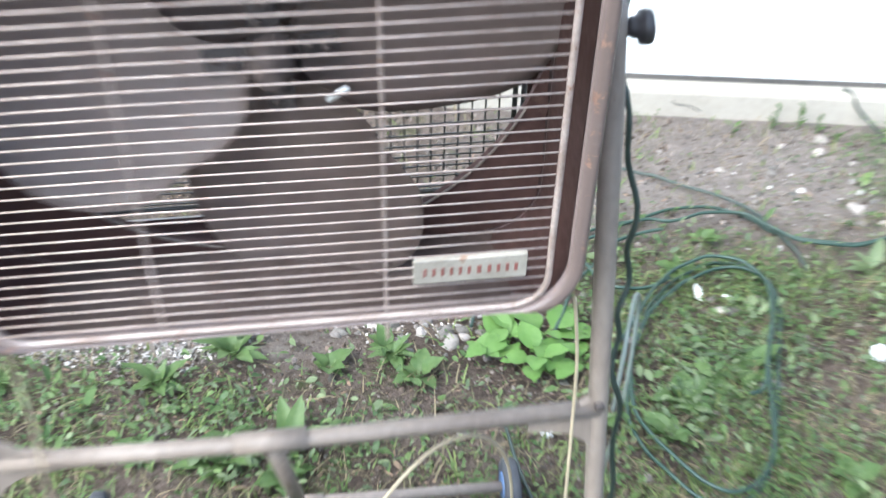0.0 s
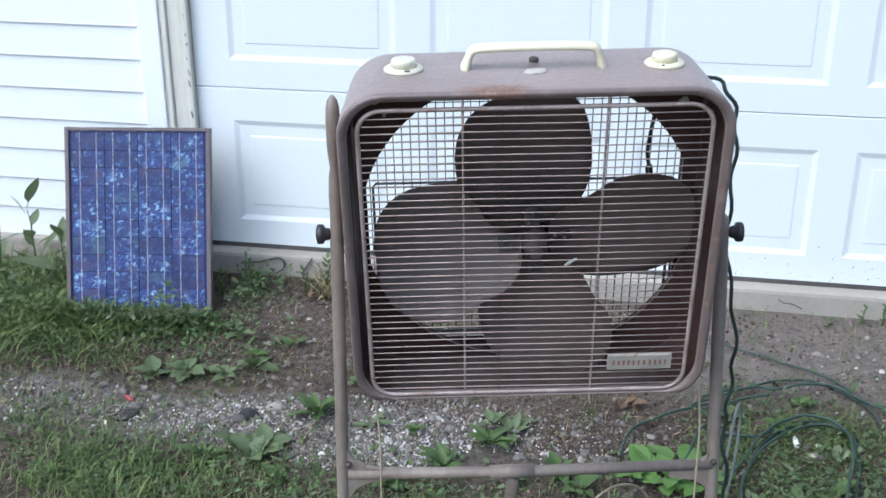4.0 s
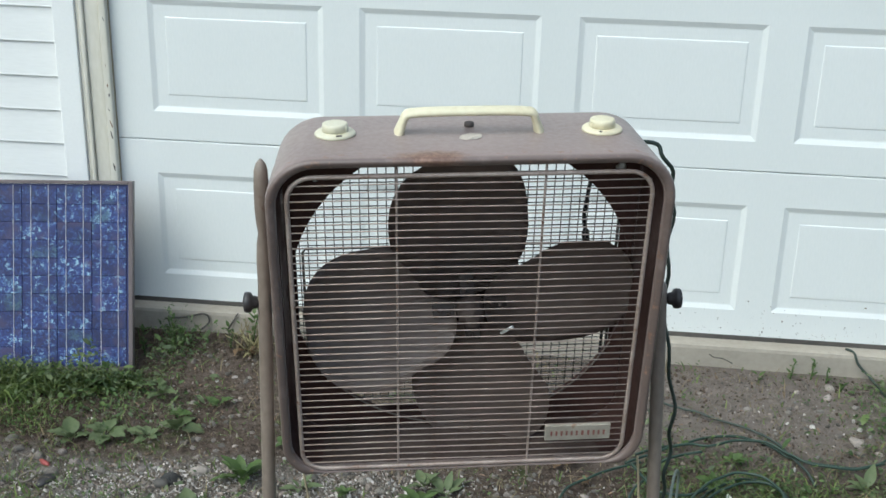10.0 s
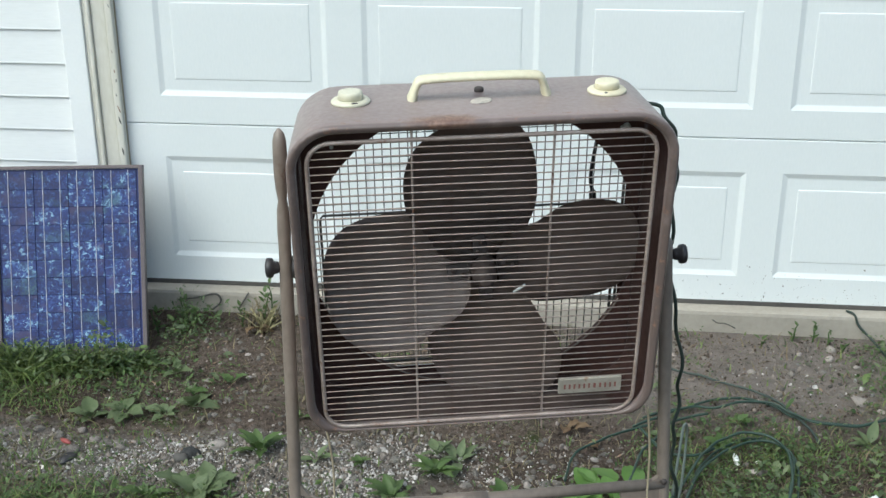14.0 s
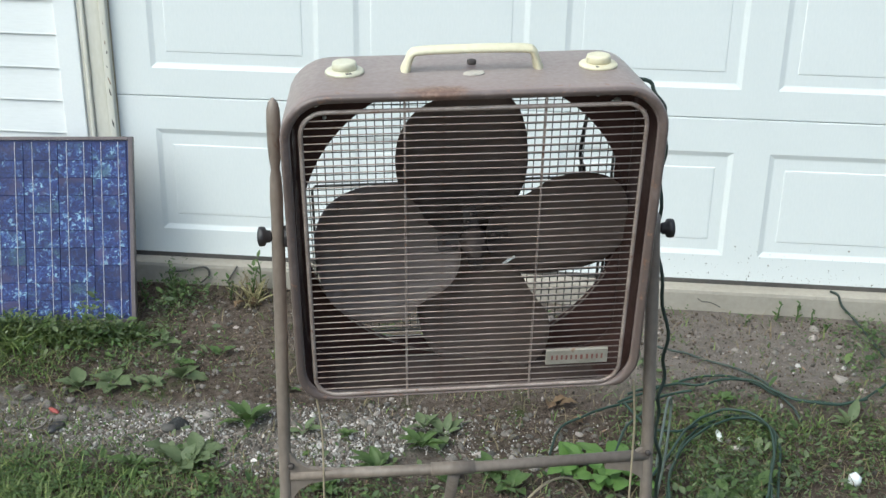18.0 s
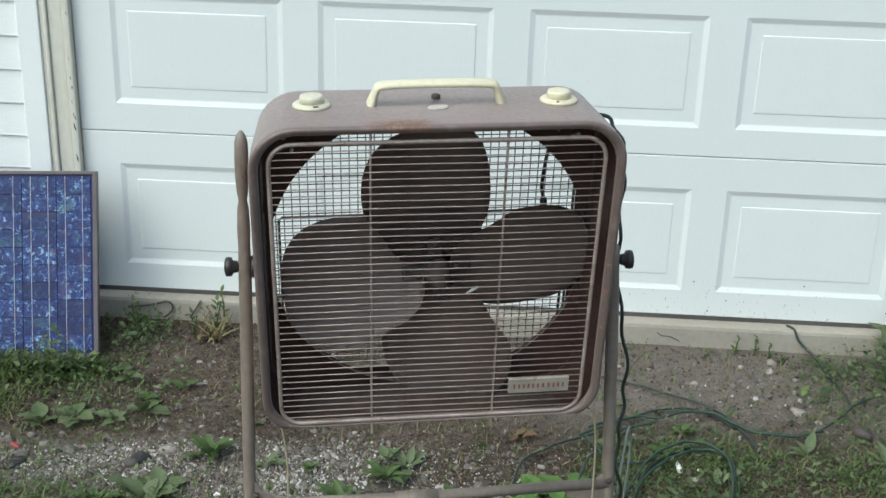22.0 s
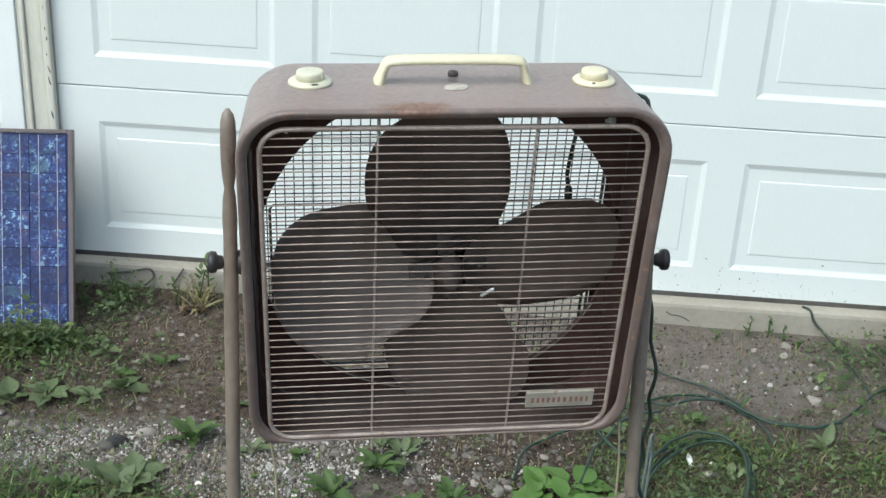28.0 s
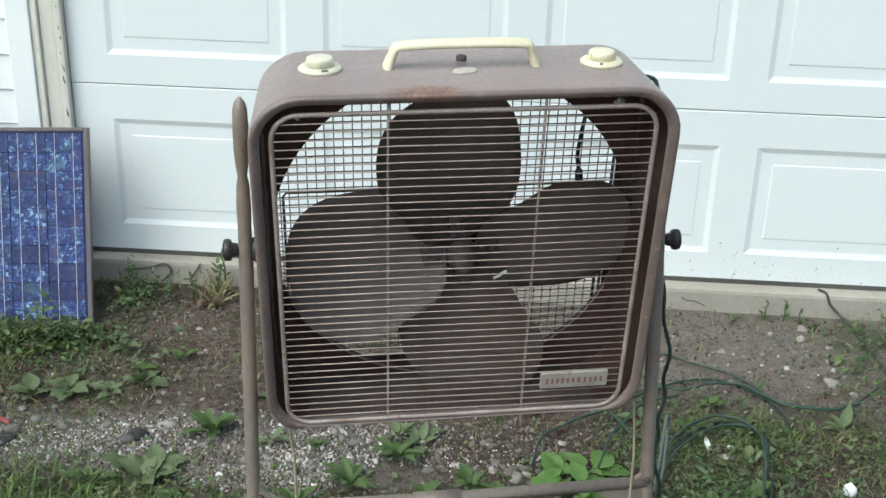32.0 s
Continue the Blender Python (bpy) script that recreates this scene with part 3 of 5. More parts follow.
for x0, x1 in ((-3.2, -0.268), (4.95, 6.2)):
    bm = siding_board(x0, x1)
    first = part("siding_board", bm, "siding", wall, at=pose(0, 0, 0.2))
    for k in range(1, 27):
        part("siding_board", first.data, "siding", wall, at=pose(0, 0, 0.2 + 0.1005 * k))
part("corner_post", box(-0.268, -0.201, -0.034, 0.0, 0.2, 2.9, 0.004), "trim", wall, "white vinyl corner trim")
part("corner_post", box(4.87, 4.95, -0.042, 0.0, 0.2, 2.9, 0.004), "trim", wall)
part("header_trim", box(-0.212, 4.87, -0.036, 0.0, 2.262, 2.36, 0.004), "trim", wall)

jamb = thing("door_jamb", pose(0, 0, 0), label="weathered off-white wooden garage door jamb with peeling paint", category="door jamb", kind="structure")
for s, xa in ((1, -0.2005), (-1, 4.869)):
    def span(p, q):
        return (xa + p, xa + q) if s > 0 else (xa - q, xa - p)
    part("outer_moulding", box(*span(0.0, 0.010), -0.026, 0.01, 0.2, 2.26, 0.003), "jamb", jamb)
    part("moulding_bead", box(*span(0.0105, 0.023), -0.032, 0.01, 0.2, 2.26, 0.005), "jamb", jamb)
    part("jamb_board", box(*span(0.0235, 0.066), -0.022, 0.01, 0.2, 2.26, 0.004), "jamb", jamb)
    part("stop_strip", box(*span(0.067, 0.089), -0.030, -0.002, 0.206, 2.26, 0.006), "jamb", jamb)
    part("weather_seal", box(*span(0.0888, 0.0902), -0.010, -0.001, 0.206, 2.26, 0.0004), "straw", jamb)
# rot spots in a thin line along the stop
spot = random.Random(4)
for k in range(30):
    z = 0.60 + 0.042 * k * 0.72 + spot.uniform(-0.02, 0.02)
    if spot.random() < 0.35:
        continue
    s = spot.uniform(0.0022, 0.005)
    bm = bmesh.new()
    bmesh.ops.create_icosphere(bm, subdivisions=2, radius=s)
    long = spot.uniform(1.0, 3.6)
    for v in bm.verts:
        v.co = Vector((v.co.x * (0.5 + 0.4 * noise.noise(v.co * 300 + Vector((k, 0, 0)))), v.co.y * 0.25, v.co.z * long))
    part("rot_spot", bm, "seal" if k % 3 else "litter", jamb, at=pose(-0.1225 + spot.uniform(-0.004, 0.004), -0.0295, z, 0, spot.uniform(-20, 20), 0))

# plain roof over the wall, out of sight, and eaves
tagged(part("eaves", box(-3.3, 6.3, -0.35, 0.3, 2.9, 3.02, 0.01), "trim"), "white painted eaves over the garage front", "eaves", kind="structure")

# ---- the box fan ----
FAN = Matrix.Translation((1.0644, -1.6924, 1.0028)) @ Matrix.Rotation(radians(10.8), 4, "Z")
TILT, ROLL = 10.4, 1.3
# local axes: x to the right, y away from the camera, z up; the tilt turns about the two side knobs
FAN_BODY = FAN @ Matrix.Rotation(radians(TILT), 4, "X") @ Matrix.Rotation(radians(-ROLL), 4, "Y")
fan = thing("box_fan", FAN_BODY, label="old taupe metal box fan with rusty wire grille, cream handle", category="fan")
BX0, BX1, BZ0, BZ1, YF, YB = -0.262, 0.256, -0.252, 0.262, -0.098, 0.086


SHEAR = 0.12


def housing():
    rings = []
    for inset, y in ((0.0130, YF + 0.010), (0.0128, YF + 0.006), (0.0118, YF + 0.0032), (0.0095, YF + 0.0016), (0.0065, YF + 0.0007), (0.0045, YF + 0.0004), (0.0026, YF + 0.0016), (0.0012, YF + 0.004), (0.0004, YF + 0.009),
                     (0.0, YF + 0.020), (0.0, YB - 0.014), (0.002, YB - 0.006), (0.007, YB - 0.001), (0.0125, YB), (0.0136, YB - 0.004)):
        r = 0.064 - inset * 0.8
        rings.append([(x, y, z) for x, z in round_rect(BX0 + inset, BX1 - inset, BZ0 + inset, BZ1 - inset, r, 8)])
    outer = rings
    inner = [[(x, y, z) for x, z in round_rect(BX0 + d, BX1 - d, BZ0 + d, BZ1 - d, 0.064 - d * 0.75, 8)] for d, y in ((0.0138, YB - 0.006), (0.004, YB - 0.010), (0.004, YF + 0.028), (0.0138, YF + 0.011))]
    return loft(outer + inner + [outer[0]])


hb = housing()
for v in hb.verts:
    if v.co.y < YF + 0.03:
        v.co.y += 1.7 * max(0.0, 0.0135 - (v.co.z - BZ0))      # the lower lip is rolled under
    v.co.z -= SHEAR * v.co.y      # the top and the bottom stay level although the front leans
    v.co.x *= 1 - 0.035 * max(0.0, v.co.y - YF) / (YB - YF)      # the sides draw in towards the back
part("housing", hb, "housing", fan, "taupe enamelled sheet-metal housing", smooth=True)
# dark inner shroud: a plate with the round throat
THROAT_X, THROAT_Z, THROAT_R, PLATE_Y = -0.0005, -0.0042, 0.2443, 0.034
PLATE_IN = 1 - 0.036 * (PLATE_Y - YF) / (YB - YF)


def shroud():
    """A plate with rounded corners that fits inside the housing, with a short collar round the throat."""
    n = 120
    x0, x1 = (BX0 + 0.0060) * PLATE_IN, (BX1 - 0.0060) * PLATE_IN
    z0, z1 = BZ0 + 0.0060 - SHEAR * PLATE_Y, BZ1 - 0.0060 - SHEAR * PLATE_Y
    edge, rim, collar = [], [], []
    for k in range(n):
        a = 2 * math.pi * (k + 0.5) / n
        c, w = math.cos(a), math.sin(a)
        t = 0.42
        for _ in range(60):
            x, z = THROAT_X + t * c, THROAT_Z + t * w
            qx, qz = max(x0 + 0.058 - x, x - x1 + 0.058), max(z0 + 0.058 - z, z - z1 + 0.058)
            if math.hypot(max(qx, 0), max(qz, 0)) + min(max(qx, qz), 0) <= 0.058:
                break
            t -= 0.004
        rr = min(THROAT_R, t - 0.001)
        edge.append((THROAT_X + t * c, PLATE_Y, THROAT_Z + t * w))
        rim.append((THROAT_X + rr * c, PLATE_Y, THROAT_Z + rr * w))
        collar.append((THROAT_X + rr * c, PLATE_Y + 0.006, THROAT_Z + rr * w))
    return loft([edge, rim, collar])


part("shroud", shroud(), "inner", fan, "dark brown shroud plate with a round throat", smooth=False)
liner_bm = loft([[(x, y, z) for x, z in round_rect(BX0 + d, BX1 - d, BZ0 + d, BZ1 - d, 0.0625 - d * 0.65, 8)] for d, y in ((0.0145, YF + 0.0105), (0.0055, YF + 0.029), (0.0055, PLATE_Y))])
for v in liner_bm.verts:
    v.co.z -= SHEAR * v.co.y
    v.co.x *= 1 - 0.036 * max(0.0, v.co.y - YF) / (YB - YF)
part("liner", liner_bm, "inner", fan, smooth=True)
rear_bm = loft([[(x, y, z) for x, z in round_rect(BX0 + d, BX1 - d, BZ0 + d, BZ1 - d, 0.0625 - d * 0.65, 8)] for d, y in ((0.0055, PLATE_Y + 0.001), (0.0055, YB - 0.012), (0.0145, YB - 0.006))])
for v in rear_bm.verts:
    v.co.z -= SHEAR * v.co.y
    v.co.x *= 1 - 0.036 * max(0.0, v.co.y - YF) / (YB - YF)
part("rear_liner", rear_bm, "inner", fan, smooth=True)
# a paler sheet paints the light on the housing floor; then the throat's edge
floor_bm = bmesh.new()
floor_rows = []
for i in range(9):
    y = YF + 0.032 + (PLATE_Y - 0.002 - YF - 0.032) * i / 8
    floor_rows.append([floor_bm.verts.new((-0.222 + 0.434 * j / 30, y, BZ0 + 0.0068 - SHEAR * y + 0.0012 * noise.noise((j * 0.7, i * 0.9, 3.0)))) for j in range(31)])
for ra, rb in zip(floor_rows, floor_rows[1:]):
    for j in range(30):
        floor_bm.faces.new((ra[j], ra[j + 1], rb[j + 1], rb[j]))
part("lit_floor_sheet", floor_bm, "pale_brown", fan, "paler brown sheet for the light on the housing floor", smooth=True)
# pale bead along the lower throat edge paints the light it catches
rim_line = [(THROAT_X + 0.2455 * math.cos(radians(a)), PLATE_Y - 0.0008, THROAT_Z + 0.2455 * math.sin(radians(a))) for a in range(204, 338, 3)]
part("throat_rim", sweep(rim_line, 0.0014, 6), "tube", fan, "pale bead for the light caught by the throat edge", smooth=True)


def blade_bm():
    """Broad blade with a rounded square outline in its own axes: x along the radius, z across; pitched and slightly dished."""
    bm = bmesh.new()
    rows, cols = 24, 12
    grid = []
    for i in range(rows + 1):
        r = 0.129 - 0.108 * math.cos(math.pi * i / rows)
        half = 0.105 * max(0.0, 1 - abs((r - 0.129) / 0.1085) ** 2.6) ** (1 / 2.6)
        half = max(half, 0.008)
        row = []
        for j in range(cols + 1):
            v = -1 + 2 * j / cols
            k = min(1.0, max(0.0, (r - 0.075) / 0.06))
            c = v * half * (1.0 if v < 0 else 0.78 + 0.22 * k * k * (3 - 2 * k))
            pitch = radians(21 - 22 * (r - 0.05))
            y = -math.sin(pitch) * c + 0.019 * (1 - v * v) * half / 0.116
            row.append(bm.verts.new((r, y, math.cos(pitch) * c)))
        grid.append(row)
    for a, b in zip(grid, grid[1:]):
        for j in range(cols):
            bm.faces.new((a[j], a[j + 1], b[j + 1], b[j]))
    bmesh.ops.solidify(bm, geom=bm.faces[:], thickness=0.0015)
    return bm


rotor = part("rotor_hub", lathe([(0.007, -0.040), (0.010, -0.039), (0.011, -0.030), (0.016, -0.027), (0.019, -0.020), (0.0195, 0.02), (0.018, 0.03)], 28, "y"), "hub", fan, "grimy brown rotor hub", smooth=True,
             at=pose(0.010, 0.014, -0.024, -4.6, 0, 0))
bmesh_b = blade_bm()
first_blade = part("blade", bmesh_b, "blade", rotor, "broad brown fan blade", smooth=True, at=pose(0, 0, 0, 0, -97, 0))
for a in (-8.5, -187, -277):
    part("blade", first_blade.data, "blade", rotor, at=pose(0, 0, 0, 0, a, 0))
# riveted arms that carry the blades
arm_bm = box(0.012, 0.054, -0.0035, -0.0010, -0.010, 0.010, 0.002)
for v in arm_bm.verts:
    v.co.z *= 1.25 - 7 * max(0.0, v.co.x - 0.02)
    v.co.y -= 0.35 * v.co.z - 0.004
arm = None
for a in (-97, -8.5, -187, -277):
    arm = part("blade_arm", arm_bm if arm is None else arm.data, "motor", rotor, at=pose(0, 0.004, 0, 0, a, 0))
    for rx, rz in ((0.031, 0.004), (0.044, -0.003)):
        part("rivet", lathe([(0.0035, 0.002), (0.0035, -0.001), (0.002, -0.0025)], 10, "y"), "hub", rotor, smooth=True, at=pose(0, 0, 0, 0, a, 0) @ pose(rx, 0.0 - 0.35 * rz, rz))
part("motor", lathe([(0.02, 0.050), (0.070, 0.051), (0.084, 0.055), (0.088, 0.060), (0.088, 0.074), (0.080, 0.080), (0.03, 0.081)], 40, "y"), "motor", fan, "dark grimy motor can", smooth=True, at=pose(0, 0, -0.006))
part("white_lever", sweep([(0.052, -0.02, -0.045), (0.064, -0.024, -0.033), (0.068, -0.024, -0.031)], 0.0024, 8), "white_bit", fan, "small white plastic piece caught behind the grille", smooth=True)

# front grille: frame wire, many cross wires, two uprights
grille = part("front_grille", sweep([(x, -0.0884, z) for x, z in round_rect(-0.234, 0.226, -0.2236, 0.246, 0.032, 7)], 0.0032, 8, closed=True), "wire", fan, "rusty welded wire front grille", smooth=True)
wire = sweep([(-0.2315, 0, 0), (-0.08, 0, 0.0007), (0.08, 0, -0.0006), (0.2235, 0, 0)], 0.00092, 6)
n_wires = 41
first_wire = None
for k in range(n_wires):
    z = -0.2236 + (k + 1) * 0.4696 / (n_wires + 1)
    at = pose(0, -0.0888, z, 0, random.uniform(-0.12, 0.12), 0)
    first_wire = part("cross_wire", wire if first_wire is None else first_wire.data, "wire", grille, smooth=True, at=at)
for x in (-0.0975, 0.089):
    part("upright_wire", sweep([(x, -0.087, 0.2665), (x, -0.085, 0.2), (x, -0.085, -0.2), (x, -0.087, -0.236), (x, -0.095, -0.246)], 0.0017, 7), "wire", grille, smooth=True)

# nameplate: bars stand in for the maker's name
plate = part("nameplate", box(0.111, 0.205, -0.096, -0.0905, -0.181, -0.155, 0.0012), "plate", fan, "cream metal nameplate with faded red lettering")
x = 0.1175
for k, w in enumerate((5, 5, 5, 5, 5, 5, 6.5, 5.5, 5, 5, 5)):
    w *= 0.00118
    part("letter_bar", box(x + w * 0.22, x + w * 0.70, -0.0964, -0.0955, -0.1725, -0.1640), "lettering", plate)
    x += w + 0.0014

# handle and its feet
TOP = BZ1
hside = [(0.091, 0.002, TOP), (0.088, 0.001, TOP + 0.010), (0.0845, 0.0, TOP + 0.0205), (0.0815, 0, TOP + 0.0255), (0.074, 0, TOP + 0.0280), (0.040, 0, TOP + 0.0296)]
hpts = smooth_line([(-x, y, z) for x, y, z in hside] + hside[::-1], 6)
hn = len(hpts)
flare = [1 + 0.5 * max(0.0, 1 - min(i, hn - 1 - i) / 9) for i in range(hn)]
part("handle", sweep(hpts, 0.0076, 12, squash=[(1.35 * w, 0.72 * (1 + 0.6 * (w - 1))) for w in flare], up=(1, 0, 0)), "cream", fan, "cream plastic carrying handle", smooth=True)
part("screw", lathe([(0.004, -0.004), (0.0065, 0.0), (0.0065, 0.005), (0.003, 0.0065)], 12), "motor", fan, smooth=True, at=pose(0.002, 0.024, TOP - 0.003))
scar = bmesh.new()
bmesh.ops.create_icosphere(scar, subdivisions=3, radius=0.0145)
for v in scar.verts:
    v.co = Vector((v.co.x * (1.1 + 0.3 * noise.noise(v.co * 120)), v.co.y * (0.7 + 0.5 * noise.noise(v.co * 90)), v.co.z * 0.08))
part("glue_patch", scar, "glue", fan, "pale dried glue patch", smooth=True, at=pose(0.001, -0.020, TOP + SHEAR * 0.020 + 0.0006, -8, 0, 20))


def dial(x, material, label, turn):
    base = part("dial_base", lathe([(0.0265, 0.0), (0.0265, 0.0025), (0.0245, 0.0045), (0.018, 0.0055), (0.010, 0.0058)], 40), material, fan, label, smooth=True, at=pose(x, 0.0, TOP - 0.0003, -7, 0, 0))
    cap = lathe([(0.0172, 0.004), (0.0165, 0.0125), (0.0158, 0.0150), (0.0138, 0.0158), (0.005, 0.0150)], 36)
    part("dial_cap", cap, material, base, smooth=True)
    part("pointer", box(-0.0178, 0.0178, -0.0018, 0.0018, 0.006, 0.0135, 0.001), material, base, at=pose(0, 0, 0, 0, 0, turn))
    for a in ((278, 288) if x < 0 else (255,)):
        part("dial_mark", box(0.0205, 0.0245, -0.0018, 0.0018, 0.0046, 0.0056), "motor", base, at=pose(0, 0, 0, 0, 0, a))


dial(-0.173, "ivory", "ivory speed dial with worn marks", 150)
dial(0.174, "cream", "cream thermostat dial", 20)
# white discs on the shroud stand in for holes that show the bright door
for x, z, r in ((-0.2155, 0.2015, 0.0043), (-0.2035, 0.180, 0.0025), (0.2145, 0.1915, 0.0050), (0.208, 0.1905, 0.0022), (0.1855, 0.2025, 0.0022)):
    part("pale_screw", lathe([(r * 1.15, 0.003), (r * 1.15, 0.0), (r * 0.8, -0.0014), (0.0003, -0.0018)], 12, "y"), "white_bit", fan, smooth=True, at=pose(x, PLATE_Y - 0.003, z))

# rear guard of half-inch wire cloth
rear = part("rear_guard", sweep([(x, 0.0905, z) for x, z in round_rect(-0.241, 0.233, -0.230, 0.246, 0.03, 5)], 0.0025, 6, closed=True), "mesh", fan, "square wire-cloth guard at the back", smooth=True, at=pose(0, 0, -0.013))
hw, vw = sweep([(-0.241, 0, 0), (0.233, 0, 0)], 0.0009, 5), sweep([(0, 0, -0.230), (0, 0, 0.246)], 0.0009, 5)
hm = vm = None


def inside(p, lo, hi, r=0.052):
    """How far a wire reaches less at a rounded corner."""
    d = max(0.0, lo + r - p, p - (hi - r))
    return r - math.sqrt(max(0.0, r * r - d * d))


for k in range(37):
    z = -0.225 + k * 0.0127
    s = 1 - inside(z, -0.234, 0.242) / 0.243
    hm = part("mesh_wire", hw if hm is None else hm.data, "mesh", rear, at=pose(-0.004 * (1 - s), 0.0915, z) @ Matrix.Diagonal((s, 1, 1, 1)), smooth=True)
for k in range(37):
    x = -0.233 + k * 0.0127
    s = 1 - inside(x, -0.248, 0.240) / 0.239
    vm = part("mesh_wire", vw if vm is None else vm.data, "mesh", rear, at=pose(x, 0.0935, 0.007 * (1 - s)) @ Matrix.Diagonal((1, 1, s, 1)), smooth=True)
part("guard_rod", sweep([(-0.229, 0.0965, -0.16), (-0.229, 0.0965, 0.040), (-0.224, 0.0965, 0.046), (0.222, 0.0965, 0.046), (0.227, 0.0965, 0.040), (0.227, 0.0965, -0.16)], 0.0020, 8), "mesh", rear, smooth=True)

# ---- the tubular stand ----
stand = thing("fan_stand", FAN, label="taupe painted steel tube stand holding the box fan", category="stand")
FOOT = -0.966
PL, PR = -0.279, 0.283


def post(x, lean, top):
    if top > 0.1:
        zs = [FOOT, -0.7, -0.45, -0.2, -0.06, -0.02, 0.03, 0.06, 0.09, 0.103, 0.118, 0.14, 0.17, 0.19, 0.200, top]
        wide = [1, 1, 1, 1, 1, 1.0, 0.9, 0.98, 0.85, 0.62, 0.85, 1.0, 1.02, 0.95, 0.72, 0.2]
        deep = [1, 1, 1, 1, 1, 1.15, 1.2, 1.2, 1.25, 1.0, 1.25, 1.35, 1.35, 1.2, 0.85, 0.2]
    else:
        zs = [FOOT, -0.7, -0.45, -0.2, -0.06, -0.02, 0.01, 0.022, top]
        wide = [1, 1, 1, 1, 1, 0.85, 0.8, 0.7, 0.2]
        deep = [1, 1, 1, 1, 1, 1.2, 1.2, 0.9, 0.2]
    pts = [(x + (-z * lean if z < 0 else 0), 0, z) for z in zs]
    return sweep(pts, 0.0100, 14, squash=list(zip(deep, wide)), up=(1, 0, 0))


part("post", post(PL, -0.010, 0.207), "tube", stand, smooth=True)
part("post", post(PR, 0.055, 0.028), "tube", stand, smooth=True)
part("crossbar", sweep([(PL + 0.004, -0.002, -0.409), (-0.02, -0.002, -0.409), (PR + 0.022, -0.002, -0.397)], 0.0090, 14), "tube", stand, smooth=True)
part("tee_sleeve", sweep([(-0.050, -0.002, -0.4085), (0.020, -0.002, -0.407)], 0.0112, 16), "tube", stand, smooth=True)
for s, x in ((1, PL + 0.004), (-1, PR + 0.022)):
    g = bmesh.new()
    prof = [(0.0, 0.045), (s * 0.012, 0.026), (s * 0.03, 0.014), (s * 0.07, 0.008), (s * 0.07, -0.008), (s * 0.03, -0.014), (s * 0.012, -0.026), (0.0, -0.045)]
    ringa = [(x + a, -0.0065, -0.41 + b) for a, b in prof]
    ringb = [(x + a, 0.0025, -0.41 + b) for a, b in prof]
    part("gusset", loft([ringa, ringb], True, True), "tube", stand)
    part("bolt", lathe([(0.0045, -0.003), (0.005, -0.001), (0.005, 0.003)], 10, "y"), "motor", stand, smooth=True, at=pose(x + s * 0.002, -0.0105, -0.388))
part("rear_leg", sweep([(-0.012, 0.004, -0.424), (0.0, 0.39, -0.898)], 0.0100, 14), "tube", stand, smooth=True)
part("axle", sweep([(-0.275, 0.405, -0.905), (0.315, 0.40, -0.905)], 0.0085, 12), "tube", stand, smooth=True)
part("axle_sleeve", sweep([(-0.02, 0.4025, -0.905), (0.035, 0.4025, -0.905)], 0.0108, 12), "tube", stand, smooth=True)
for x in (-0.29, 0.315):
    w = part("wheel", lathe([(0.02, -0.011), (0.036, -0.0115), (0.041, -0.007), (0.041, 0.007), (0.036, 0.0115), (0.02, 0.011)], 28, "x"), "rubber", stand, "small worn black wheel", smooth=True, at=pose(x, 0.4025, -0.905))
    part("wheel_hub", lathe([(0.006, -0.0135), (0.021, -0.013), (0.021, 0.013), (0.006, 0.0135)], 20, "x"), "wheelblue", w, "faded blue hub", smooth=True)
for s, x in ((-1, PL), (1, PR)):
    k = part("tilt_knob", lathe([(0.006, s * 0.008), (0.009, s * 0.012), (0.0095, s * 0.017), (0.0140, s * 0.019), (0.0148, s * 0.024), (0.0140, s * 0.028), (0.007, s * 0.030)], 20, "x"), "black", stand, "black plastic tilt knob", smooth=True, at=pose(x, 0, 0))
    part("knob_washer", lathe([(0.0155, -s * 0.009), (0.017, -s * 0.013), (0.017, -s * 0.017), (0.012, -s * (0.020 if s < 0 else 0.028))], 20, "x"), "black", stand, smooth=True, at=pose(x, 0, 0))
for x in (PL + 0.0095, PR + 0.0525):
    part("foot_cap", lathe([(0.0105, 0), (0.0125, 0.003), (0.0125, 0.03), (0.0105, 0.032)], 16), "rubber", stand, smooth=True, at=pose(x, 0, FOOT - 0.003))

# ---- power cord: from the back of the fan down the post to the yard ----
def fan_at(x, y, z):
    return FAN @ Vector((x, y, z))


cord_pts = [fan_at(0.236, 0.095, 0.205), fan_at(0.282, 0.10, 0.20), fan_at(0.312, 0.10, 0.15), fan_at(0.315, 0.09, 0.06), fan_at(0.314, 0.08, -0.06), fan_at(0.335, 0.06, -0.19), fan_at(0.338, 0.06, -0.29), fan_at(0.332, 0.05, -0.37), fan_at(0.346, 0.05, -0.49),
            fan_at(0.355, 0.10, -0.70), fan_at(0.36, 0.25, -0.90), fan_at(0.33, 0.60, -0.925)]
tagged(part("power_cord", sweep([Vector(p) + 0.0035 * Vector((math.sin(q * 0.95), math.cos(q * 0.8), 0)) for q, p in enumerate(smooth_line(cord_pts, 8))], 0.0031, 8), "cord", smooth=True), "dark green power cord hanging beside the fan stand", "cord")
lead = smooth_line([(0.197, 0.103, 0.185), (0.189, 0.104, 0.13), (0.184, 0.104, 0.075), (0.188, 0.103, 0.048), (0.190, 0.101, 0.022)], 6)
part("rear_cord", sweep(lead, [0.0030 if p.z > 0.05 else 0.0058 for p in lead], 8), "black", fan, "black lead behind the rear guard", smooth=True)

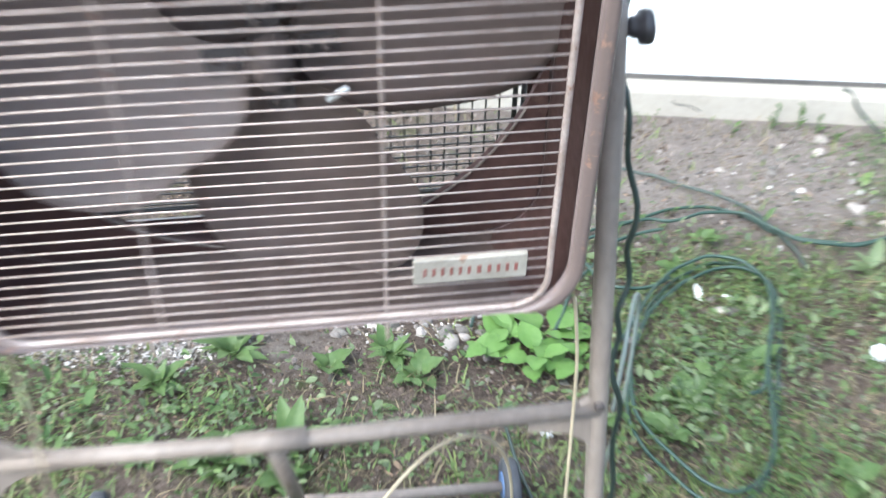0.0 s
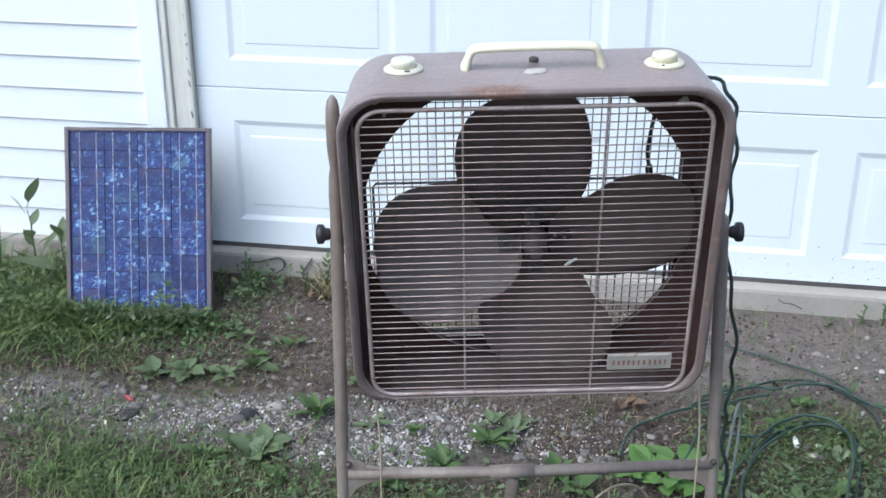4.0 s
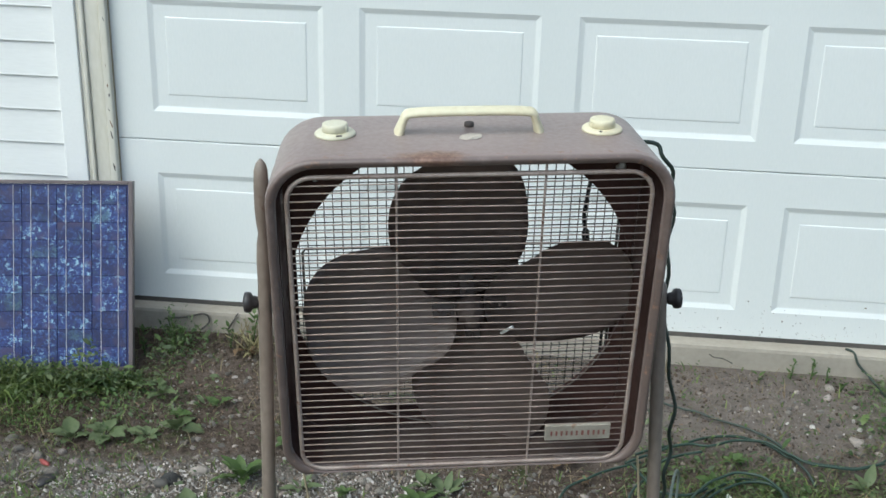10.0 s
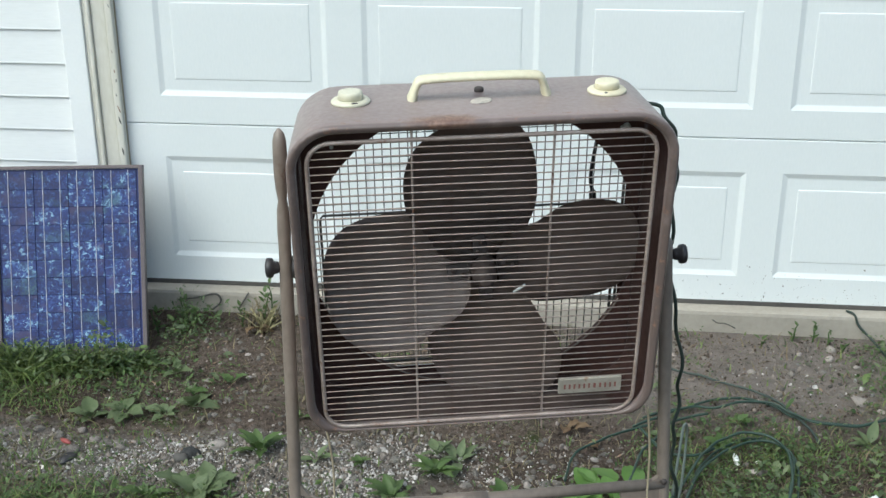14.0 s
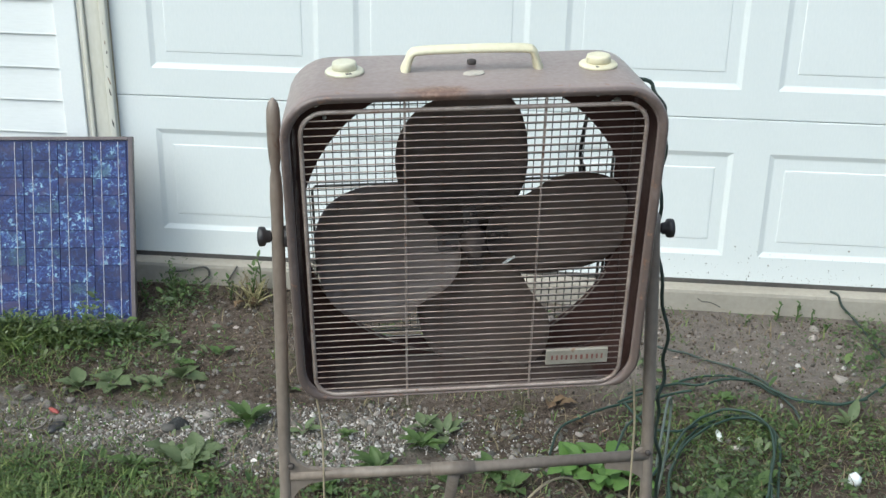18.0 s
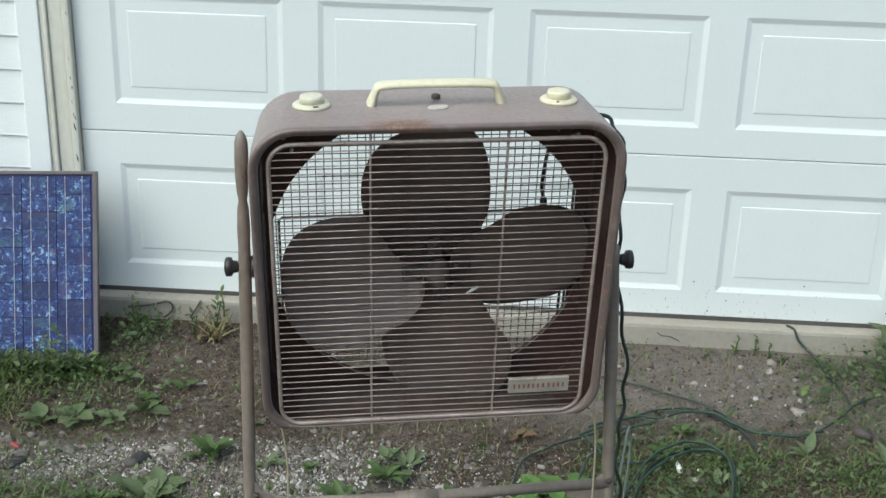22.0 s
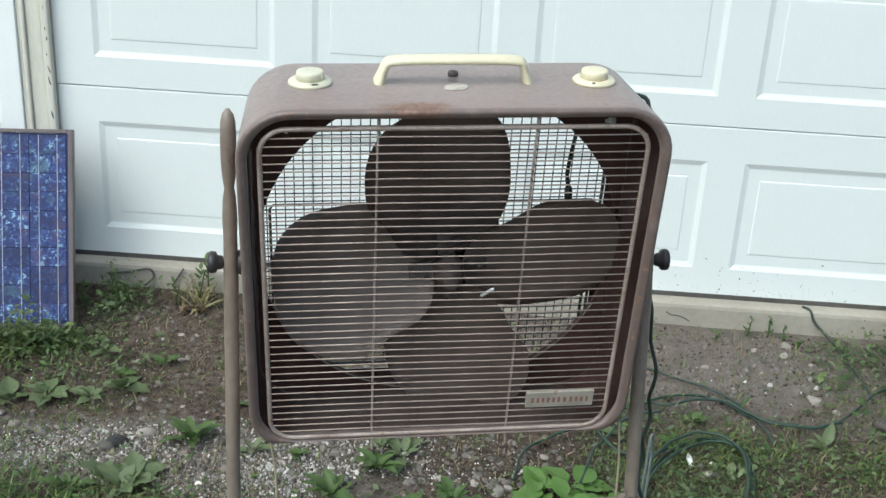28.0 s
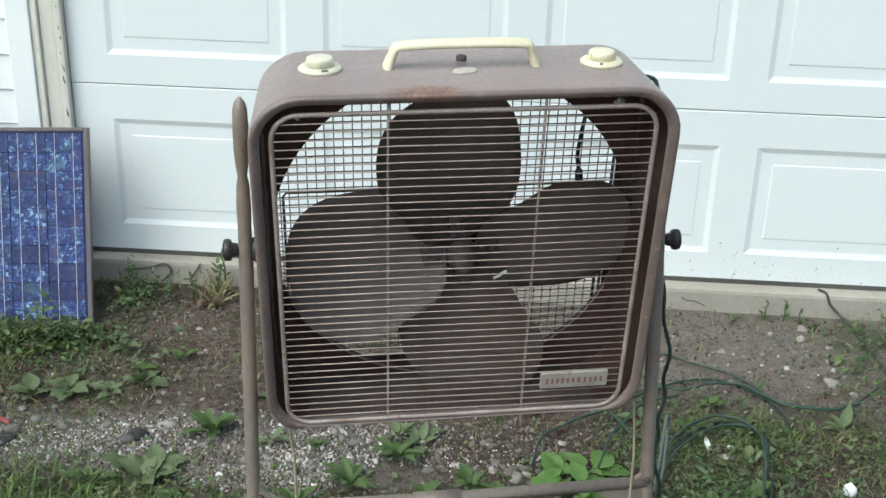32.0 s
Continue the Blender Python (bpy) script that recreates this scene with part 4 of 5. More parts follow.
# ---- solar panel leaning by the jamb ----
# its lower edge stands in the grass, the top leans back
PB, PT = Vector((-0.205, -0.352, 0.125)), Vector((-0.23, -0.185, 0.643))
px = Vector((math.cos(radians(11)), math.sin(radians(11)), 0))
pz = (PT - PB).normalized()
px = (px - px.dot(pz) * pz).normalized()
py = pz.cross(px)
SOLAR = Matrix((px, py, pz)).transposed().to_4x4()
SOLAR.translation = PB
solar = thing("solar_panel", SOLAR, label="small framed solar panel of mottled blue cells leaning in grass", category="solar panel")
SW, SH = 0.425, (PT - PB).length
for x in (-SW / 2, SW / 2 - 0.012):
    part("frame_side", box(x, x + 0.012, -0.004, 0.03, 0, SH, 0.0015), "alu", solar)
for z in (0, SH - 0.010):
    part("frame_side", box(-SW / 2 + 0.0125, SW / 2 - 0.0125, -0.004, 0.03, z, z + 0.010, 0.0015), "alu", solar)
part("backsheet", box(-SW / 2 + 0.0125, SW / 2 - 0.0125, 0.004, 0.012, 0.0105, SH - 0.0105), "backsheet", solar)
NC, NR = 4, 10
cw, ch = (SW - 0.036) / NC, (SH - 0.034) / NR
cell_bm = box(0.0007, cw - 0.0007, 0.0, 0.0025, 0.0007, ch - 0.0007, 0.0006, seg=1)
cell = None
for r in range(NR):
    for c in range(NC):
        at = pose(-SW / 2 + 0.018 + c * cw, 0.001, 0.017 + r * ch)
        cell = part("cell", cell_bm if cell is None else cell.data, "cell", solar, at=at)
bus = None
for c in range(NC):
    for u in (0.26, 0.76):
        bm = bus.data if bus else box(-0.0007, 0.0007, -0.0008, 0.0008, 0.014, SH - 0.016)
        if not bus:
            for r in range(NR + 1):      # solder dots in the gaps between the cells
                box(-0.0015, 0.0015, -0.0012, 0.0006, 0.0155 + r * ch, 0.0185 + r * ch, 0.0004, bm=bm)
        bus = part("busbar", bm, "busbar", solar, at=pose(-SW / 2 + 0.018 + (c + u) * cw, 0.0, 0.0))


# ---- hoses and strings on the ground ----
def lay(points, lift=0.01):
    return [(x, y, ground_z(x, y) + lift + (0.012 * noise.noise((x * 3, y * 3, 9)) if len(points) > 5 else 0)) for x, y in points]


def hose(name, points, radius, material, label, category, closed=False, lift=0.007):
    line = smooth_line([(x, y, 0) for x, y in points], 7, closed)
    pts = []
    for i, p in enumerate(line):
        pts.append((p.x, p.y, ground_z(p.x, p.y) + lift + 0.010 * (1 + noise.noise((p.x * 4, p.y * 4, radius * 700 + len(points))))))
    return tagged(part(name, sweep(pts, radius, 9, closed=closed), material, smooth=True), label, category)


H = 0.0035
hose("garden_hose", [(1.49, -0.28), (1.56, -0.31), (1.622, -0.338), (1.697, -0.373), (1.756, -0.403), (1.803, -0.45), (1.831, -0.508), (1.858, -0.566), (1.87, -0.62)], H, "cord", "thin dark green hose lying over bare soil into the weeds", "hose")
hose("garden_hose", [(1.43, -0.54), (1.489, -0.501), (1.545, -0.478), (1.61, -0.442), (1.69, -0.425), (1.751, -0.432), (1.793, -0.462), (1.826, -0.495), (1.875, -0.515), (1.933, -0.527), (1.992, -0.528), (2.042, -0.508), (2.099, -0.456), (2.152, -0.397), (2.20, -0.351), (2.36, -0.27), (2.6, -0.22)], H, "hose", "dark green garden hose lying across the weedy yard", "hose")
hose("garden_hose", [(1.40, -0.60), (1.479, -0.542), (1.527, -0.503), (1.576, -0.481), (1.621, -0.486), (1.69, -0.462), (1.76, -0.458), (1.81, -0.49), (1.86, -0.535), (1.93, -0.548), (2.0, -0.54), (2.06, -0.51)], H, "hose", "second strand of green hose beside the first", "hose", lift=0.018)
COIL = [(1.501, -0.962), (1.512, -0.89), (1.528, -0.834), (1.549, -0.76), (1.589, -0.686), (1.642, -0.631), (1.699, -0.603), (1.758, -0.620), (1.792, -0.666), (1.795, -0.748), (1.775, -0.852), (1.756, -0.95), (1.737, -1.043), (1.716, -1.129), (1.681, -1.196), (1.632, -1.226), (1.59, -1.212), (1.551, -1.169), (1.512, -1.104), (1.495, -1.044)]
hose("garden_hose", COIL, H, "hose", "green garden hose lying in a loose loop", "hose", True)
hose("garden_hose", [(1.645 + (x - 1.645) * 0.93 + 0.012 * math.sin(9 * y), -0.9 + (y + 0.9) * 0.91 + 0.014 * math.sin(7 * x)) for x, y in COIL], H, "hose", "second green loop of hose over the first", "hose", True, lift=0.022)
hose("garden_hose", [(1.46, -0.93), (1.504, -0.852), (1.539, -0.775), (1.575, -0.704), (1.625, -0.647), (1.68, -0.618), (1.737, -0.634), (1.775, -0.69), (1.77, -0.80), (1.745, -0.90), (1.725, -0.98), (1.70, -1.0)], H, "hose", "end of the green hose curled over its loop", "hose", lift=0.032)
hose("garden_hose", [(1.36, -0.93), (1.375, -0.85), (1.392, -0.789), (1.416, -0.705), (1.453, -0.641), (1.492, -0.573), (1.544, -0.53), (1.60, -0.515)], H, "hose", "green hose running out from behind the stand", "hose", lift=0.016)
hose("garden_hose", [(1.415, -0.60), (1.446, -0.652), (1.463, -0.686), (1.495, -0.705), (1.55, -0.70), (1.60, -0.672)], H, "hose", "short bend of green hose among weeds", "hose", lift=0.020)
hose("garden_hose", [(1.225, -0.83), (1.233, -0.78), (1.239, -0.744), (1.262, -0.70), (1.31, -0.66), (1.37, -0.62), (1.44, -0.585)], 0.0034, "hose", "thin green hose curving out from under the fan", "hose", lift=0.016)

slack = smooth_line([(2.055, -0.020, 0.209), (2.072, -0.045, 0.209), (2.085, -0.060, 0.180), (2.118, -0.080, ground_z(2.118, -0.080) + 0.020), (2.142, -0.142, ground_z(2.142, -0.142) + 0.008), (2.156, -0.22, ground_z(2.156, -0.22) + 0.008), (2.174, -0.309, ground_z(2.174, -0.309) + 0.008), (2.18, -0.38, ground_z(2.18, -0.38))], 6)
tagged(part("thin_hose", sweep(slack, 0.0037, 8), "cord", smooth=True), "thin dark hose lying over the slab edge", "hose")

# light cord loop that hangs off the stand
loop_pts = [fan_at(0.345, 0.07, -0.47), fan_at(0.36, 0.10, -0.415), fan_at(0.385, 0.16, -0.39), fan_at(0.405, 0.20, -0.43), fan_at(0.39, 0.17, -0.55), fan_at(0.372, 0.2, -0.75), fan_at(0.35, 0.3, -0.915)]
tagged(part("grey_cord", sweep(smooth_line(loop_pts, 8), 0.0024, 7), "greycord", smooth=True), "grey-green cord bent in a loop beside the stand", "cord")
for n_, (a, b, c) in enumerate((((0.262, -0.03, -0.24), (0.274, -0.022, -0.40), (0.305, 0.02, -0.94)), ((-0.232, -0.03, -0.24), (-0.222, -0.02, -0.40), (-0.205, 0.0, -0.945)))):
    pts = smooth_line([fan_at(*a), fan_at(*[(p + q) / 2 + 0.004 for p, q in zip(a, b)]), fan_at(*b), fan_at(*[(p + q) / 2 - 0.008 for p, q in zip(b, c)]), fan_at(*c)], 6)
    tagged(part("straw_stalk", sweep(pts, 0.0017, 6), "straw", smooth=True), "thin dry straw-coloured stalk against the fan stand", "stalk")
pts = smooth_line([fan_at(-0.12, -0.03, -0.90), fan_at(-0.02, -0.02, -0.70), fan_at(0.10, 0.01, -0.50), fan_at(0.18, 0.05, -0.47), fan_at(0.24, 0.10, -0.56), fan_at(0.265, 0.15, -0.76), fan_at(0.29, 0.2, -0.94)], 7)
tagged(part("straw_stalk", sweep(pts, 0.0021, 6), "straw", smooth=True), "long bent straw-coloured stalk arching behind the crossbar", "stalk")


# ---- leaves and plants ----
def leaf_mesh(name, material, length, width, bend=0.25, fold=0.25, waves=0.0, tip=1.0, rows=7, stalk=0.25):
    """One leaf along +x from its stalk: rounded, folded along the midrib and drooping."""
    verts, faces = [], []
    L0 = stalk * length
    for i in range(rows + 1):
        u = i / rows
        w = 0.5 * width * math.sin(math.pi * u ** (0.75 * tip)) ** 0.8 if 0 < i < rows else 0.0015
        x = L0 + u * length
        z = -bend * length * u * u
        for j, v in enumerate((-1, -0.5, 0, 0.5, 1)):
            wave = waves * length * math.sin(u * 17 + v * 2.0) * abs(v)
            verts.append((x, v * w, z + fold * abs(v) * w + wave))
    for i in range(rows):
        for j in range(4):
            a = i * 5 + j
            faces.append((a, a + 1, a + 6, a + 5))
    k = len(verts)
    s = 0.012 * length + 0.0006
    verts += [(0, -s, 0), (0, s, 0), (L0 * 1.1, s, 0), (L0 * 1.1, -s, 0)]
    faces.append((k, k + 1, k + 2, k + 3))
    me = bpy.data.meshes.new(name)
    me.from_pydata(verts, [], faces)
    me.materials.append(M[material])
    for p in me.polygons:
        p.use_smooth = True
    return me


LEAF = {
    "dock": leaf_mesh("leaf", "weed", 0.072, 0.034, 0.45, 0.35, 0.03),
    "plantain": leaf_mesh("leaf", "bluegreen", 0.055, 0.026, 0.3, 0.35, 0.01),
    "broad": leaf_mesh("leaf", "bright", 0.065, 0.05, 0.35, 0.2, 0.03, 1.15),
    "round": leaf_mesh("leaf", "weed", 0.042, 0.034, 0.4, 0.3, 0.04, 1.0),
    "pale": leaf_mesh("leaf", "bluegreen", 0.062, 0.046, 0.35, 0.3, 0.05, 1.1),
    "oval": leaf_mesh("leaf", "bluegreen", 0.080, 0.038, 0.12, 0.15, 0.0, 1.1),
    "small": leaf_mesh("leaf", "weed", 0.022, 0.013, 0.25, 0.2, 0.0),
    "dead": leaf_mesh("leaf", "deadleaf", 0.05, 0.038, 0.45, 0.5, 0.06, 1.0, stalk=0.1),
}


def plant(name, x, y, kind, count, size, label, rise=(15, 60), category="weed", height=0.0, stem=None):
    z = ground_z(x, y)
    root = thing(name, pose(x, y, z, 0, 0, random.uniform(0, 360)), label=label, category=category, group="weeds in the yard")
    if height:
        h = smooth_line([(0, 0, -0.01), (0.008, 0.004, height * 0.4), (0.012, 0.012, height * 0.75), (0.02, 0.014, height)], 4)
        part("stem", sweep(h, [0.003 * (1 - 0.5 * i / len(h)) for i in range(len(h))], 6), stem or "weed", root, smooth=True)
    for k in range(count):
        a = k * 137.5 + random.uniform(-20, 20)
        up = random.uniform(*rise)
        zz = height * (0.15 + 0.85 * k / max(1, count - 1)) if height else 0.002
        s = size * random.uniform(0.5, 1.25)
        part("leaf", LEAF[kind], "weed", root, at=pose(0.012 * (zz / height) if height else 0, 0, zz, random.uniform(-15, 15), -up, a) @ Matrix.Scale(s, 4))
    return root


DOCK = "dark green broad-leaved weed growing in bare soil"
for x, y, c, s in ((0.451, -0.765, 9, 1.05), (0.22, -0.96, 6, 1.0), (0.905, -0.80, 10, 0.95), (0.81, -0.93, 8, 1.0), (0.70, -1.02, 6, 0.9), (0.845, -1.20, 8, 1.0), (0.95, -1.15, 8, 1.0), (1.09, -0.905, 6, 0.7), (0.715, -0.79, 3, 0.5)):
    plant("dock_weed", x, y, "dock", c + 5, s * 0.78, DOCK, (20, 75))
for x, y, c, s in ((1.30, -0.865, 7, 1.0), (1.365, -0.84, 7, 1.0), (1.335, -0.915, 8, 1.05), (1.42, -0.90, 6, 0.9), (1.25, -0.90, 5, 0.8)):
    plant("broadleaf_weed", x, y, "broad", c, s, "bright green heart-leaved weed beside the fan stand", (10, 50), height=0.03)
for x, y, c, s in ((0.039, -0.608, 6, 0.95), (0.215, -0.565, 6, 0.95), (-0.044, -0.641, 6, 0.9), (0.15, -0.60, 5, 0.8), (0.305, -0.925, 7, 1.1), (0.365, -0.915, 6, 1.0), (0.34, -0.955, 6, 1.0)):
    plant("pale_weed", x, y, "pale", c + 2, s * 0.9, "pale green flat-leaved weed on the soil", (8, 65))
for x, y, c, s in ((0.29, -0.44, 4, 0.8), (0.52, -0.60, 4, 0.7), (0.20, -0.50, 4, 0.8), (0.43, -1.03, 6, 0.9), (1.08, -0.89, 8, 0.9), (1.14, -0.96, 7, 0.9), (0.98, -0.95, 7, 0.9), (1.59, -0.98, 9, 1.0),
                   (1.56, -1.08, 8, 1.0), (1.66, -0.95, 8, 0.9), (1.72, -0.90, 7, 1.0), (1.62, -0.62, 6, 0.8), (1.68, -0.52, 6, 0.9), (1.45, -1.05, 7, 1.0), (0.85, -1.15, 8, 1.0), (0.95, -1.22, 9, 1.0), (0.72, -1.18, 7, 0.9), (1.84, -1.15, 7, 0.9), (1.98, -1.10, 8, 1.0), (2.10, -0.95, 6, 0.9)):
    plant("round_leaf_weed", x, y, "round", c, s, "low green round-leaved weed among grass", (15, 60))
for x, y, c, s in ((0.60, -0.78, 6, 0.8), (0.90, -0.72, 7, 0.9), (0.96, -0.74, 7, 1.0), (0.12, -0.40, 6, 0.8), (0.05, -0.37, 6, 0.9), (-0.1, -0.42, 7, 1.0), (1.50, -0.60, 5, 0.8), (2.0, -0.60, 6, 0.9), (2.2, -0.62, 7, 0.9)):
    plant("plantain_weed", x, y, "plantain", c, s, "small rosette weed with narrow grey-green leaves", (10, 60))
# sapling with oval leaves behind the panel
for x, y, h, c in ((-0.60, -0.20, 0.25, 7), (-0.49, -0.24, 0.20, 6), (-0.72, -0.22, 0.2, 6)):
    plant("sapling", x, y, "oval", c, 1.2, "young sapling with upright oval green leaves beside the wall", (25, 70), "plant", h)
# weeds against the slab
for x, y, h, c in ((0.30, -0.11, 0.10, 9), (0.33, -0.085, 0.12, 8), (0.24, -0.13, 0.07, 8), (0.06, -0.12, 0.08, 10), (0.10, -0.17, 0.07, 9), (0.0, -0.2, 0.08, 10), (1.89, -0.085, 0.05, 5), (1.95, -0.085, 0.055, 5), (1.99, -0.10, 0.04, 4), (1.80, -0.11, 0.02, 3), (2.02, -0.14, 0.03, 4)):
    plant("slab_weed", x, y, "small", c * 2 - 3, 0.8, "thin weed sprouting at the foot of the slab", (20, 70), "weed", h)
for x, y, h, c in ((2.34, -0.085, 0.13, 16), (2.31, -0.16, 0.11, 14), (2.41, -0.10, 0.18, 16), (2.30, -0.27, 0.08, 12), (2.46, -0.2, 0.16, 14)):
    plant("bushy_weed", x, y, "plantain", c, 0.95, "bushy green weed growing against the slab", (10, 70), "weed", h)

# straw-coloured tuft at the foot of the slab
tuft = thing("straw_tuft", pose(0.315, -0.148, ground_z(0.315, -0.148)), label="tuft of withered straw-yellow blades at the foot of the slab", category="weed", group="weeds in the yard")
straw_blade = leaf_mesh("straw_blade", "tuft", 0.075, 0.010, 0.35, 0.3, 0.02, 0.8, rows=8, stalk=0.05)
for k in range(17):
    part("blade", straw_blade, "tuft", tuft, at=pose(random.uniform(-0.02, 0.02), random.uniform(-0.02, 0.02), 0, random.uniform(-20, 20), -random.uniform(25, 85), k * 137.5) @ Matrix.Scale(random.uniform(0.6, 1.25), 4))

# withered leaves and stalks
for x, y, r in ((1.25, -0.60, 20), (1.22, -0.62, 80), (1.27, -0.57, 200), (1.31, -0.67, 130), (0.27, -0.20, 60), (0.30, -0.17, 10)):
    tagged(part("dead_leaf", LEAF["dead"], "deadleaf", at=pose(x, y, ground_z(x, y) + 0.014, random.uniform(-25, 25), random.uniform(-25, 5), r) @ Matrix.Scale(0.85, 4)), "curled brown dead leaf on the soil", "leaf", "dead leaves")


# ---- stones ----
def pebble_verts(seed, flat=0.55, material="bigstone"):
    bm = bmesh.new()
    bmesh.ops.create_icosphere(bm, subdivisions=2, radius=1.0)
    cut = Vector((math.sin(seed * 2.1), math.cos(seed * 2.1), 0.5)).normalized()
    for v in bm.verts:
        k = 1 + 0.45 * noise.noise(v.co * 1.1 + Vector((seed * 3.1, 0, 0))) + 0.10 * noise.noise(v.co * 3 + Vector((0, seed * 2.2, 0)))
        v.co = Vector((v.co.x * k, v.co.y * k * 0.72, v.co.z * k * flat))
        v.co -= max(0.0, v.co.dot(cut) - 0.55) * cut
    me = bpy.data.meshes.new("stone")
    bm.to_mesh(me)
    bm.free()
    me.materials.append(M[material])
    for p in me.polygons:
        p.use_smooth = True
    return me


stones = [pebble_verts(k) for k in range(6)]
pale_stones = [pebble_verts(k + 10, 0.45, "palestone") for k in range(6)]
named_stones = [(1.225, -0.868, 0.016), (1.100, -0.858, 0.022), (0.98, -0.845, 0.016), (1.18, -0.83, 0.024), (1.21, -0.82, 0.018), (1.14, -0.80, 0.017), (1.08, -0.81, 0.02), (1.71, -0.735, 0.018), (-0.04, -0.78, 0.03), (0.00, -0.73, 0.022), (-0.10, -0.72, 0.025),
                (-0.16, -0.70, 0.02), (-0.20, -0.66, 0.022), (-0.05, -0.69, 0.018), (0.08, -0.75, 0.024), (0.13, -0.78, 0.02), (0.18, -0.74, 0.018), (0.25, -0.62, 0.016), (0.30, -0.52, 0.016), (0.27, -0.60, 0.014), (0.34, -0.48, 0.012), (0.62, -0.72, 0.018), (0.57, -0.75, 0.02), (0.69, -0.70, 0.022), (0.75, -0.72, 0.016),
                (2.02, -0.44, 0.018), (1.98, -0.36, 0.014), (1.90, -0.30, 0.012), (2.05, -0.30, 0.015), (1.85, -0.22, 0.012), (1.76, -0.93, 0.018), (1.68, -0.70, 0.014)]
for k, (x, y, s) in enumerate(named_stones):
    s *= 0.8
    tagged(part("stone", stones[k % 6], "bigstone", at=pose(x, y, ground_z(x, y) + s * 0.12, random.uniform(-15, 15), random.uniform(-15, 15), random.uniform(0, 360)) @ Matrix.Scale(s, 4)), "rounded grey-brown field stone half sunk in soil", "stone", "stones in the yard")
for k in range(110):
    x, y = random.uniform(-0.15, 0.85), random.uniform(-0.70, -0.12)
    s = random.uniform(0.005, 0.0125)
    if x < 0.05 and y > -0.42:
        continue
    pale = k % 4 == 0
    tagged(part("stone", (pale_stones if pale else stones)[k % 6], "bigstone", at=pose(x, y, ground_z(x, y) + s * 0.05, random.uniform(-20, 20), random.uniform(-20, 20), random.uniform(0, 360)) @ Matrix.Scale(s, 4)), "small pale stone trodden into the soil" if pale else "small grey-brown stone trodden into the soil", "stone", "stones in the yard")
for k in range(116):
    x, y = (random.uniform(-0.3, 2.2), -0.74 + random.gauss(0, 0.2)) if k < 56 else (random.uniform(0.92, 1.52), random.uniform(-0.90, -0.64))
    if y > -0.15:
        continue
    s = random.uniform(0.006, 0.012)
    tagged(part("stone", stones[k % 6], "bigstone", at=pose(x, y, ground_z(x, y) + s * 0.08, random.uniform(-20, 20), random.uniform(-20, 20), random.uniform(0, 360)) @ Matrix.Scale(s, 4)), "small rounded stone lying on the soil", "stone", "stones in the yard")


for k, (x, y, s) in enumerate(((2.023, -0.386, 0.027), (1.996, -0.127, 0.020), (1.983, -0.176, 0.017), (1.749, -0.268, 0.014), (1.86, -0.27, 0.013), (2.07, -0.43, 0.013), (1.62, -0.21, 0.010), (1.90, -0.16, 0.011), (1.95, -0.25, 0.012), (1.81, -0.38, 0.010), (2.05, -0.22, 0.012),
                               (1.190, -0.860, 0.022), (1.214, -0.838, 0.014), (1.172, -0.842, 0.012), (1.135, -0.832, 0.014), (0.985, -0.838, 0.015), (0.71, -0.85, 0.013), (0.743, -0.717, 0.014), (0.793, -0.750, 0.016), (1.46, -0.785, 0.016), (1.41, -0.845, 0.017), (1.35, -0.770, 0.013), (1.45, -0.73, 0.012), (1.30, -0.705, 0.012), (1.05, -0.815, 0.013), (1.69, -0.735, 0.017))):
    tagged(part("stone", pale_stones[k % 6], "palestone", at=pose(x, y, ground_z(x, y) + s * 0.10, random.uniform(-12, 12), random.uniform(-12, 12), random.uniform(0, 360)) @ Matrix.Scale(s, 4)), "pale smooth stone sunk in the soil", "stone", "stones in the yard")


# a smooth tan cobble and a dark broken rock on the gravel strip
for x, y, s, mesh, label in ((0.331, -0.745, 0.025, pale_stones[2], "smooth tan cobble lying on the gravel"), (0.276, -0.790, 0.027, pebble_verts(31, 0.6, "darkrock"), "dark broken rock lying on the gravel")):
    tagged(part("stone", mesh, "bigstone", at=pose(x, y, ground_z(x, y) + s * 0.32, 8, -6, 15) @ Matrix.Diagonal((s, s * 0.8, s, 1))), label, "stone", "stones in the yard")


def scatter_mesh(name, material, base_v, base_f, placements, label, category):
    """Many small pieces joined into one mesh; placements: matrices."""
    bv, bf = np.array(base_v, float), np.array(base_f, int)
    vs, fs = [], []
    for i, m in enumerate(placements):
        m = np.array(m)
        vs.append(bv @ m[:3, :3].T + m[:3, 3])
        fs.append(bf + i * len(bv))
    v, f = np.concatenate(vs), np.concatenate(fs)
    me = bpy.data.meshes.new(name)
    me.from_pydata(v.tolist(), [], f.tolist())
    me.materials.append(M[material])
    return tagged(new(name, me), label, category, kind="stuff")


def chip_base():
    bm = bmesh.new()
    bmesh.ops.create_icosphere(bm, subdivisions=1, radius=1.0)
    for v in bm.verts:
        v.co *= 1 + 0.6 * noise.noise(v.co * 1.9)
        v.co.z *= 0.6
    bm.verts.ensure_lookup_table()
    out = [tuple(v.co) for v in bm.verts], [[v.index for v in f.verts] for f in bm.faces]
    bm.free()
    return out


def soft(v, a, b):
    t = min(1.0, max(0.0, (v - a) / (b - a)))
    return t * t * (3 - 2 * t)


